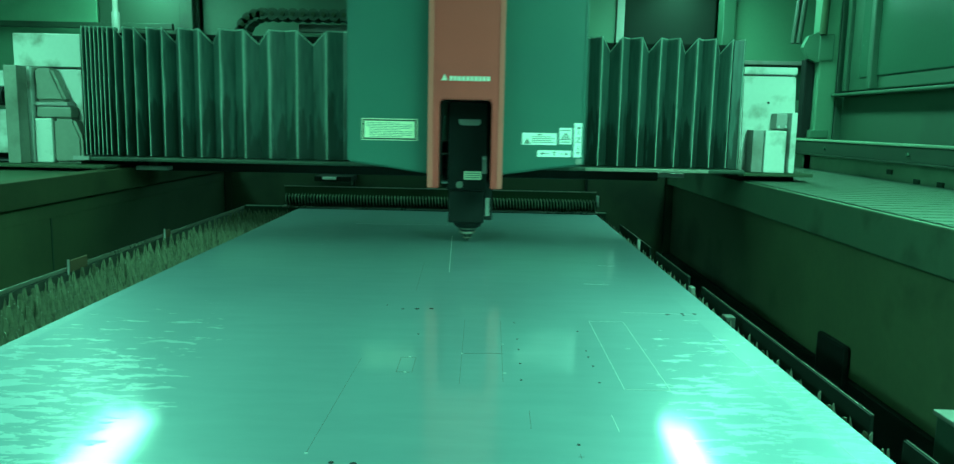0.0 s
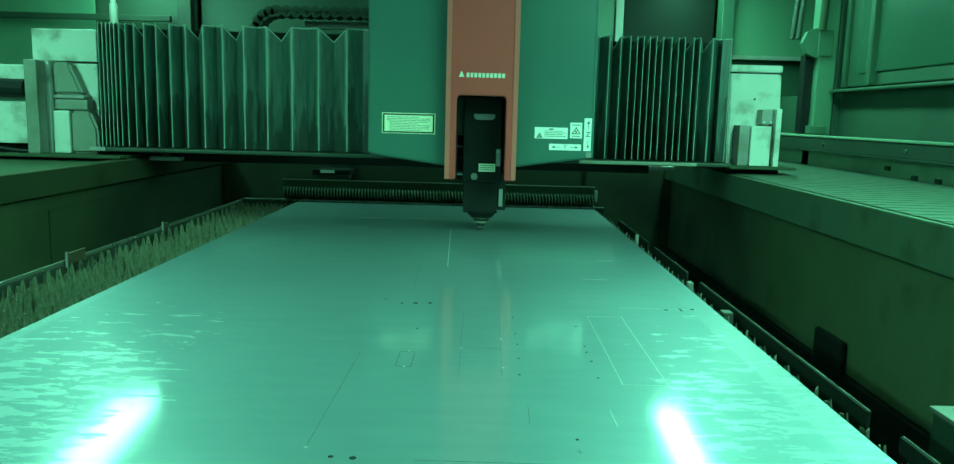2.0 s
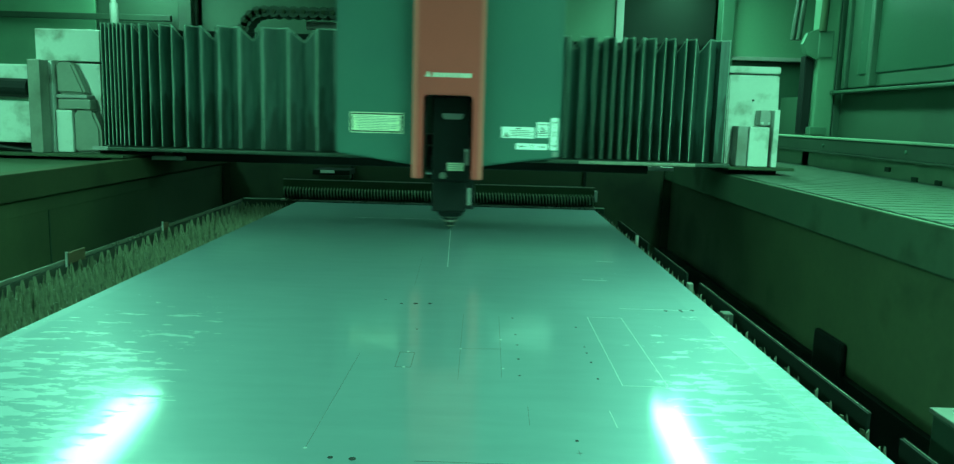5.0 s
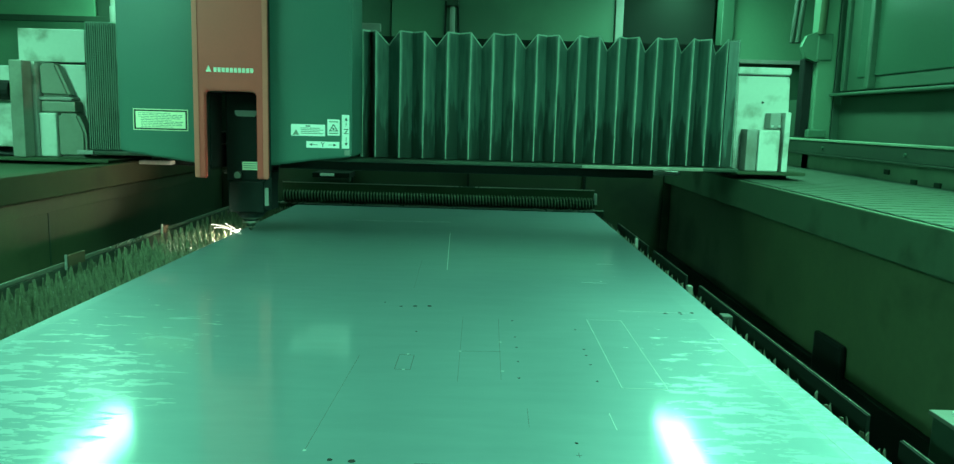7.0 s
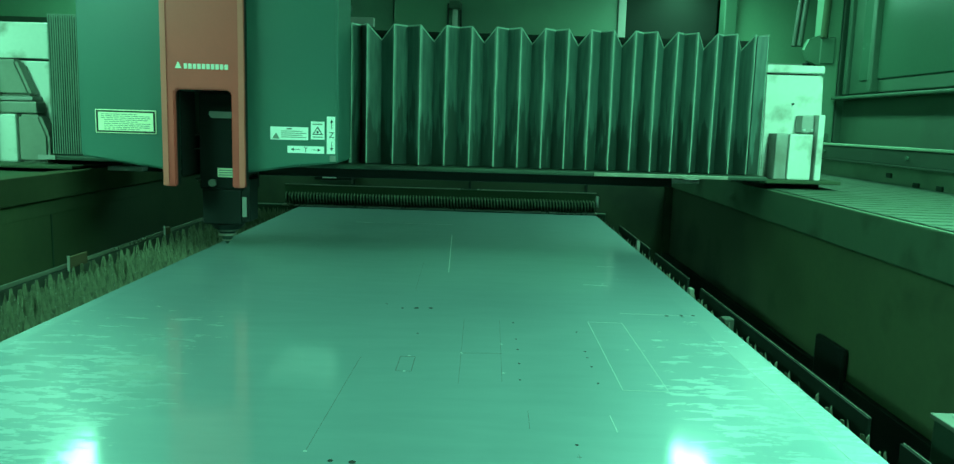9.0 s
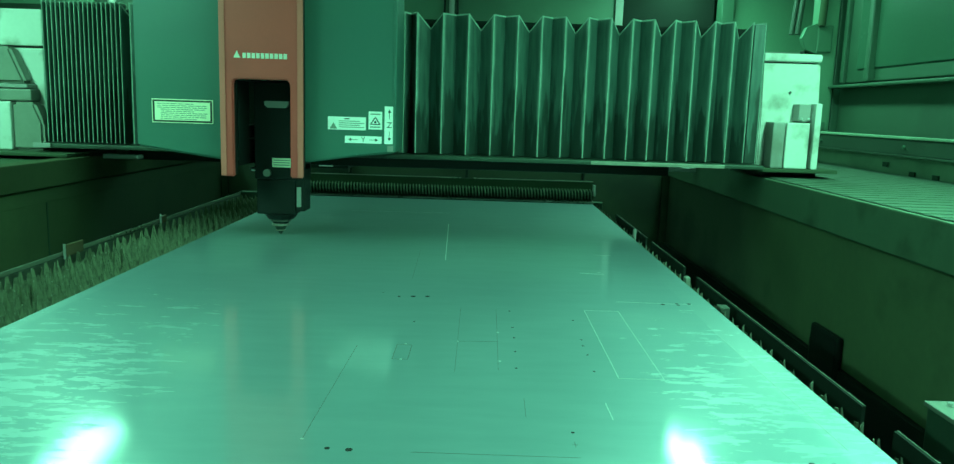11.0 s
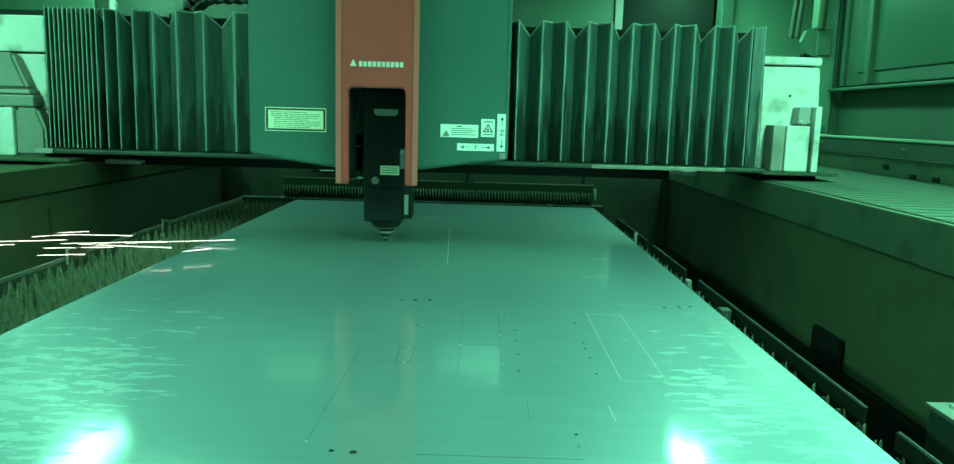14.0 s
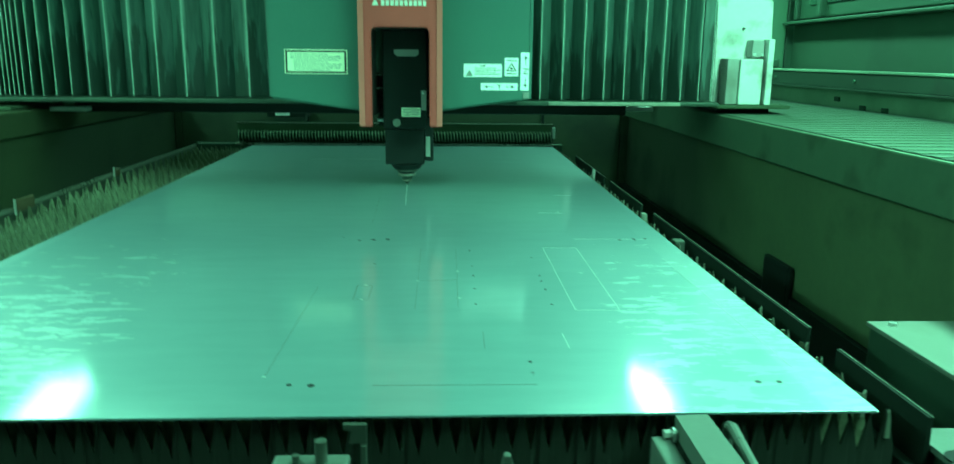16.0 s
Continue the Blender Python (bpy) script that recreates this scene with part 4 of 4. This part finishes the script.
def fold_steps(length):
    """Widths of the pleats from the fixed end to the carriage: those beside the carriage are drawn open, fewer and fewer towards the packed fixed end."""
    low, wide = min(0.013, 0.95 * length / PLEATS), 0.086
    want, reach = (length - low * PLEATS) / wide, 1.0
    for _ in range(60):
        have = sum(max(0.0, 1 - k / reach) for k in range(PLEATS))
        reach *= 1 + 0.5 * (want - have) / max(want, have)
    s = [low + wide * max(0.0, 1 - k / reach) for k in range(PLEATS)]
    return [v * length / sum(s) for v in s[::-1]]


PUSHED = (30, 20, 10, 14, 10, 11, 14, 10, 10, 10, 10, 11, 15, 18, 24, 10)     # relative widths after a quick push


def fold_steps_right(length, t):
    """The pleats at the fixed end stay open and those at the carriage close up behind its cover; after a quick push the middle ones are squeezed."""
    push = float(np.interp(t, (1.55, 1.9, 4.8, 5.6), (0, 1, 1, 0)))
    calm, squeezed = open_steps(length), [length * v / sum(PUSHED) for v in PUSHED] + [0.004] * (PLEATS_R - len(PUSHED))
    return [a + (b - a) * push for a, b in zip(calm, squeezed)]


def open_steps(length):
    s, rest = [], length
    for i in range(PLEATS_R):
        want = 0.036 if i == 0 else 0.0515 + 0.0015 * i
        s.append(max(0.004, min(want, rest)))
        rest -= s[-1]
    return s


def fold_poses(head_x, t):
    """Poses of all panels, left then right, for a carriage at head_x."""
    out = []
    for side in ("left", "right"):
        if side == "left":
            x0, sign, length = BELL_L, 1, head_x + HEAD_L - BELL_L
        else:
            x0, sign, length = BELL_R, -1, BELL_R - head_x - HEAD_R
        x = x0
        for s in (fold_steps(length) if side == "left" else fold_steps_right(length, t)):
            a = math.degrees(math.acos(min(1, s / 2 / FOLD)))
            lo, hi = (x, x + s) if sign > 0 else (x - s, x)
            out.append(pose(lo, FRONT, 0, 0, 0, a))
            out.append(pose(hi, FRONT, 0, 0, 0, -a))
            x += sign * s
    return out


def cover_mesh():
    """Green carriage cover with its lower edge falling to the middle."""
    pts = [(HEAD_L, 1.146), (HEAD_L + 0.03, 1.141), (-0.115, 1.114), (-0.083, 1.114), (-0.083, 1.328), (0.068, 1.328), (0.068, 1.114), (0.095, 1.114), (HEAD_R - 0.10, 1.135), (HEAD_R, 1.146), (HEAD_R, 2.0), (HEAD_L, 2.0)]
    return prism(pts, -0.11, 0.085, 0.005)


CARRIAGE = part("carriage", cover_mesh(), M_GREEN, GANTRY, "dark green carriage cover")


def carriage():
    c = CARRIAGE
    # red column with an opening for the head
    x0, x1, o0, o1 = -0.112, 0.098, -0.081, 0.066
    pts = [(x0, 1.076), (o0, 1.076), (o0, 1.318), (o0 + 0.008, 1.326), (o1 - 0.008, 1.326), (o1, 1.318), (o1, 1.076), (x1, 1.076), (x1, 2.0), (x0, 2.0)]
    part("red_column", prism(pts, -0.152, -0.136, 0.003), M_RED, c, "dull red column cover")
    for a, b in ((x0 - 0.0015, x0 + 0.013), (x1 - 0.013, x1 + 0.0015)):
        part("column_edge", box(a, b, -0.1545, -0.1525, 1.078, 2.0, 0.0008), M_REDEDGE, c, "raised lighter edge strip")
    # black liners added so that the opening behind the column stays dark
    for a, b in ((x0, o0), (o1, x1)):
        part("column_back", box(a + 0.002, b - 0.002, -0.1355, -0.1115, 1.080, 1.327, 0.001), M_BLACK, c, "black liner added behind the column")
    part("column_back", box(x0 + 0.002, x1 - 0.002, -0.1355, -0.1115, 1.3275, 2.0, 0.001), M_BLACK, c, "black liner added behind the column")
    part("recess", box(-0.0825, 0.0675, 0.070, 0.084, 1.06, 1.327, 0), M_BLACK, c, "black recess")
    for a, b in ((-0.0825, -0.0805), (0.0655, 0.0675)):
        part("recess_side", box(a, b, -0.1105, 0.069, 1.10, 1.325, 0), M_BLACK, c, "black recess")
    # plain shapes in place of the maker's mark
    part("maker_mark", prism([(-0.077, 1.379), (-0.060, 1.379), (-0.0685, 1.397)], -0.1535, -0.1522), M_LETTER, c, "small pale emblem")
    for i in range(10):
        x = -0.054 + i * 0.0116
        part("maker_mark", box(x, x + 0.0086, -0.1535, -0.1522, 1.3785, 1.3915, 0), M_LETTER, c, "small pale emblem")
    # yellow warning label
    yl = part("warning_label", box(-0.307, -0.146, -0.1118, -0.1103, 1.208, 1.270, 0.0004), M_YELLOW, c, "yellow warning label with black frame")
    for a in ((-0.3045, -0.1485, 1.2632, 1.2675), (-0.3045, -0.1485, 1.2105, 1.2148), (-0.3045, -0.2995, 1.2152, 1.2628), (-0.1535, -0.1485, 1.2152, 1.2628)):
        part("frame_line", box(a[0], a[1], -0.1124, -0.1119, a[2], a[3], 0), M_INK, yl, "black frame line")
    rnd = random.Random(4)
    for i in range(9):           # lines of small print, too fine to read
        z, x = 1.2588 - i * 0.0049, -0.292 + (0.008 if i > 2 else 0.0)
        end = -0.161 if i % 4 else -0.190
        while x < end - 0.006:
            w = min(rnd.uniform(0.006, 0.019), end - x)
            part("text_bar", box(x, x + w, -0.1122, -0.1119, z - 0.0020, z, 0), M_GREYINK, yl, "faded text bar")
            x += w + rnd.uniform(0.0018, 0.003)
    # white labels
    wl = part("white_label", box(0.155, 0.255, -0.1118, -0.1103, 1.204, 1.238, 0.0004), M_LABEL, c, "white caution label")
    part("symbol", prism([(0.160, 1.2065), (0.180, 1.2065), (0.170, 1.2225)], -0.1123, -0.1119), M_GREYINK, wl, "grey triangle symbol")
    for i in range(4):
        part("text_bar", box(0.184, 0.250 - 0.01 * (i % 2), -0.1123, -0.1119, 1.2105 + i * 0.0052, 1.2125 + i * 0.0052, 0), M_GREYINK, wl, "faded text bar")
    part("text_bar", box(0.198, 0.212, -0.1123, -0.1119, 1.2315, 1.2345, 0), M_INK, wl, "faded text bar")
    tl = part("triangle_label", box(0.262, 0.298, -0.1118, -0.1103, 1.207, 1.254, 0.0004), M_LABEL, c, "white label with black warning triangle")
    part("triangle", prism([(0.266, 1.2195), (0.294, 1.2195), (0.280, 1.2415)], -0.1123, -0.1119), M_INK, tl, "black triangle")
    part("triangle_field", prism([(0.2705, 1.2218), (0.2895, 1.2218), (0.280, 1.2365)], -0.1127, -0.1124), M_LABEL, tl)
    part("beam_dot", tube((0.280, -0.1127, 1.2265), (0.280, -0.1131, 1.2265), 0.0032, 10), M_INK, tl, "black dot")
    for z in (1.2455, 1.2120):
        part("text_bar", box(0.267, 0.293, -0.1123, -0.1119, z, z + 0.003, 0), M_GREYINK, tl, "faded text bar")
    zl = part("axis_label", box(0.304, 0.330, -0.1118, -0.1103, 1.170, 1.268, 0.0004), M_LABEL, c, "tall white axis label")
    letter("Z", 0.021, M_INK, zl, Matrix.Translation((0.317, -0.1121, 1.219)) @ Matrix.Rotation(radians(90), 4, "X"), "black letter")
    for z, s in ((1.246, 1), (1.192, -1)):
        part("arrow", box(0.3163, 0.3177, -0.1123, -0.1119, z - 0.011, z + 0.011, 0), M_INK, zl, "black arrow")
        part("arrow_tip", prism([(0.3125, z + s * 0.006), (0.3215, z + s * 0.006), (0.317, z + s * 0.014)], -0.1125, -0.1119), M_INK, zl, "black arrow")
    al = part("axis_label", box(0.200, 0.297, -0.1118, -0.1103, 1.170, 1.189, 0.0004), M_LABEL, c, "long white axis label")
    letter("Y", 0.018, M_INK, al, Matrix.Translation((0.2485, -0.1121, 1.1795)) @ Matrix.Rotation(radians(90), 4, "X"), "black letter")
    for x, s in ((0.274, 1), (0.223, -1)):
        part("arrow", box(x - 0.010, x + 0.010, -0.1123, -0.1119, 1.1789, 1.1801, 0), M_INK, al, "black arrow")
        part("arrow_tip", prism([(x + s * 0.006, 1.1755), (x + s * 0.006, 1.1835), (x + s * 0.014, 1.1795)], -0.1125, -0.1119), M_INK, al, "black arrow")
    part("corner_plate", box(HEAD_R - 0.02, HEAD_R - 0.004, -0.1125, -0.1105, 1.150, 1.166, 0.0005), M_GREY, c)
    part("side_seam", box(HEAD_R - 0.006, HEAD_R + 0.002, -0.112, -0.1, 1.15, 2.0, 0.001), M_GREEN, c)
    # the head
    part("head_body", box(-0.062, 0.058, -0.035, 0.055, 1.06, 1.324, 0.005), M_BLACK, c, "black cutting head body")
    part("head_lower", box(-0.058, 0.050, -0.030, 0.050, 0.962, 1.0595, 0.004), M_BLACK, c, "black lower head")
    part("side_block", box(0.0505, 0.075, -0.030, 0.045, 0.972, 1.09, 0.003), M_BLACK, c)
    part("head_chamfer", tube((0, 0.008, 0.9615), (0, 0.008, 0.946), 0.048, 24, 0.036), M_BLACK, c, "black tapered head foot")
    part("collar", tube((0, 0.004, 0.9455), (0, 0.004, 0.940), 0.029, 24), M_RAIL, c, "dark steel collar")
    part("collar", tube((0, 0.003, 0.9395), (0, 0.003, 0.934), 0.022, 24), M_BLACK, c, "dark collar")
    part("collar_ring", tube((0, 0.002, 0.9335), (0, 0.002, 0.928), 0.0245, 24), M_BRASS, c, "worn collar ring")
    part("nozzle_body", tube((0, 0, 0.916), (0, 0, 0.9275), 0.012, 20, 0.017), M_DARK, c, "dark nozzle body")
    part("collar_ring", tube((0, 0, 0.9135), (0, 0, 0.9158), 0.0135, 20), M_BRASS, c, "worn collar ring")
    part("nozzle", tube((0, 0, 0.9035), (0, 0, 0.9133), 0.003, 18, 0.0085), M_DARK, c, "dark nozzle tip")
    part("handle", prism([(-0.030, 1.273), (0.036, 1.273), (0.036, 1.262), (0.028, 1.255), (-0.022, 1.255), (-0.030, 1.262)], -0.046, -0.036, 0.001), M_GREY, c, "bright handle plate")
    part("head_label", box(-0.012, 0.040, -0.0375, -0.036, 1.094, 1.119, 0.0004), M_YELLOW, c, "small yellow label")
    for i in range(3):
        part("text_bar", box(-0.008, 0.036, -0.0382, -0.0377, 1.099 + i * 0.0065, 1.1015 + i * 0.0065, 0), M_GREYINK, c, "faded text bar")
    part("knob", tube((-0.025, -0.036, 1.078), (-0.025, -0.046, 1.078), 0.0105, 18), M_DRIVE, c, "round bright knob")
    part("air_fitting", tube((-0.080, 0.0, 1.082), (-0.0625, 0.0, 1.082), 0.004, 8), M_ALU, c, "thin bright air tube")
    part("gauge_strip", box(0.054, 0.066, -0.0345, -0.031, 0.985, 1.040, 0.0005), M_GREY, c, "pale scale strip")
    part("gauge_strip", box(0.042, 0.056, -0.0385, -0.0355, 1.112, 1.165, 0.0005), M_GREY, c, "grey strip")
    part("screw", tube((0.047, -0.0385, 1.158), (0.047, -0.041, 1.158), 0.003, 8), M_ALU, c)
    for z in (1.205, 1.168, 1.085):
        part("shelf_line", box(-0.0815, -0.064, -0.02, 0.06, z, z + 0.003, 0), M_RAIL, c)
    part("inner_plate", box(-0.0815, -0.063, -0.01, 0.0, 1.21, 1.325, 0.001), M_DARK, c)


carriage()


# ---- sparks of the cut ----
def spark_things():
    core = solid("cut_spark", tube((0, 0, -0.0016), (0, 0, 0.0016), 0.0021, 10, 0.0014), M_EMBER, "small white-hot glow at the cutting point", "spark")
    under = thing("spark_shower", "bright white sparks spraying under the sheet edge", "sparks")
    rnd = random.Random(9)
    for i in range(24):          # most of the spray stays under the sheet, between the slats
        a = rnd.uniform(-1.1, 1.1)
        ln = rnd.uniform(0.008, 0.022)
        start = Vector((-rnd.uniform(0.0, 0.022), rnd.uniform(-0.085, 0.07), rnd.uniform(-0.020, 0.0)))
        way = Vector((-math.cos(a) * 0.4, math.sin(a), rnd.uniform(-0.4, 0.1))) * ln
        part("spark", tube(start, start + way, 0.0009, 5, 0.0004), M_SPARK, under)
    for i in range(7):           # a few jump over the sheet's edge
        start = Vector((rnd.uniform(-0.035, 0.0), rnd.uniform(-0.02, 0.01), rnd.uniform(0.012, 0.022)))
        part("spark", tube(start, start + Vector((-0.006, rnd.uniform(-0.004, 0.002), rnd.uniform(-0.002, 0.004))), 0.0007, 5, 0.0004), M_FLY, under)
    for i in range(3):           # and some fly out in low arcs
        p = Vector((-0.018, rnd.uniform(-0.015, 0.005), 0.012))
        way = Vector((-0.016, rnd.uniform(0.0, 0.012), rnd.uniform(0.002, 0.012)))
        for k in range(rnd.randint(3, 6)):
            part("spark", tube(p, p + way, 0.0005, 5, 0.0004), M_FLY, under)
            p, way = p + way, way + Vector((0, 0, -0.0016))
    burst = thing("spark_burst", "short burst of white sparks thrown out when the beam pierces", "sparks")
    for i in range(44):
        a = rnd.choice((math.pi, math.pi, 0.0)) + rnd.gauss(0, 0.42)
        ln = rnd.uniform(0.03, 0.30) * (1 if i % 3 else 0.4)
        up = abs(rnd.gauss(0.02, 0.16))
        r0 = rnd.uniform(0.0, 0.05)
        way = Vector((math.cos(a), math.sin(a), up)).normalized()
        part("spark", tube(way * r0, way * (r0 + ln), 0.0010, 5, 0.0004), M_FLY, burst)
    flying = thing("flying_sparks", "long thin spark streaks flying low over the slats", "sparks")
    for i in range(11):
        x, y = rnd.uniform(-0.50, 0.06), rnd.uniform(-0.16, 0.16)
        ln = rnd.uniform(0.05, 0.30)
        z = rnd.uniform(-0.006, 0.022)
        part("spark", tube((x, y, z), (x - ln, y + rnd.uniform(-0.05, 0.0), z - rnd.uniform(-0.004, 0.012)), 0.0004, 5, 0.0003), M_FLY, flying)
    return core, under, burst, flying


SPARK, SHOWER, BURST, FLYING = spark_things()

# seconds, nozzle x along the bridge, nozzle y
HEAD = [
    (0.0, -0.081, 2.345), (0.1, -0.121, 2.344), (0.2, -0.229, 2.344), (0.3, -0.432, 2.343), (0.4, -0.629, 2.343), (0.5, -0.707, 2.342),
    (0.6, -0.706, 2.343), (0.8, -0.708, 2.344), (1.0, -0.707, 2.346), (1.3, -0.708, 2.347), (1.4, -0.707, 2.349), (1.5, -0.674, 2.351),
    (1.6, -0.505, 2.375), (1.7, -0.297, 2.405), (1.8, -0.112, 2.440), (1.9, -0.034, 2.459), (2.0, -0.034, 2.461), (2.5, -0.036, 2.468),
    (3.0, -0.043, 2.469), (3.5, -0.050, 2.469), (4.0, -0.072, 2.479), (4.2, -0.075, 2.481), (4.8, -0.080, 2.482), (5.4, -0.42, 2.462),
    (6.0, -0.745, 2.444), (6.3, -0.750, 2.442), (6.5, -0.752, 2.438), (7.0, -0.752, 2.383), (7.5, -0.755, 2.317), (8.0, -0.755, 2.249),
    (8.5, -0.757, 2.186), (8.7, -0.757, 2.162), (9.2, -0.75, 2.150), (10.2, -0.62, 2.150), (10.8, -0.595, 2.150), (11.0, -0.594, 2.150), (11.2, -0.594, 2.150),
    (11.5, -0.578, 2.150), (12.0, -0.505, 2.150), (12.5, -0.438, 2.150), (13.0, -0.368, 2.150), (13.5, -0.302, 2.150), (14.0, -0.301, 2.150),
    (14.2, -0.292, 2.150), (14.5, -0.251, 2.150), (15.0, -0.178, 2.150), (15.5, -0.118, 2.150), (16.0, -0.122, 2.150)]

# when the beam is on: start, end
GLOW = [(2.35, 2.65), (3.25, 3.65), (11.4, 13.3), (14.25, 15.2)]
SHOWERS = [(1.1, 1.35), (6.6, 8.6)]


def head_at(t):
    ts = [r[0] for r in HEAD]
    return float(np.interp(t, ts, [r[1] for r in HEAD])), float(np.interp(t, ts, [r[2] for r in HEAD]))


def spark_rows(spans, low, rest):
    """Rides inside the machine; comes down to the cut while the beam is on."""
    times = sorted({r[0] for r in HEAD} | {round(s + d, 2) for a, b in spans for s, d in ((a, -0.05), (a, 0), (b, 0), (b, 0.05))})
    rows = []
    for t in times:
        x, y = head_at(t)
        on = any(a <= t <= b for a, b in spans)
        rows.append((t, pose(x + (low[0] if on else rest[0]), y + (low[1] if on else rest[1]), low[2] if on else rest[2])))
    return rows


def motions():
    walk(GANTRY, [(t, pose(0, y, 0)) for t, x, y in HEAD])
    walk(CHAIN, [(t, pose(x / 2 + 0.025, 0, 0)) for t, x, y in HEAD])
    walk(CARRIAGE, [(t, pose(x, 0, 0)) for t, x, y in HEAD])
    poses = [(t, fold_poses(x, t)) for t, x, y in HEAD]
    flat = [ob for side in ("left", "right") for pair in PANELS[side] for ob in pair]
    for i, ob in enumerate(flat):
        walk(ob, [(t, ps[i]) for t, ps in poses])
    stow = (-1.75, 2.2, 0.5)            # inside the hollow bed
    burst, flying = [(0.0, pose(*stow))], [(0.0, pose(*stow))]
    for t in (0.9, 6.4):
        x, y = head_at(t)
        burst += [(t - 0.07, pose(*stow)), (t - 0.035, pose(x, y, 0.905)), (t + 0.035, pose(x, y, 0.905)), (t + 0.07, pose(*stow))]
    for t, x in ((14.0, -0.67),):
        flying += [(t - 0.1, pose(*stow)), (t - 0.05, pose(x, 1.95, 0.914)), (t + 0.05, pose(x, 1.95, 0.914)), (t + 0.1, pose(*stow))]
    walk(BURST, burst + [(16.0, pose(*stow))])
    walk(FLYING, flying + [(16.0, pose(*stow))])
    walk(SPARK, spark_rows(GLOW, (0, -0.012, 0.9035), (0, 0.01, 1.02)))
    walk(SHOWER, spark_rows(SHOWERS, (-0.020, -0.010, 0.886), (0.28, 0.0, 1.6)))


motions()
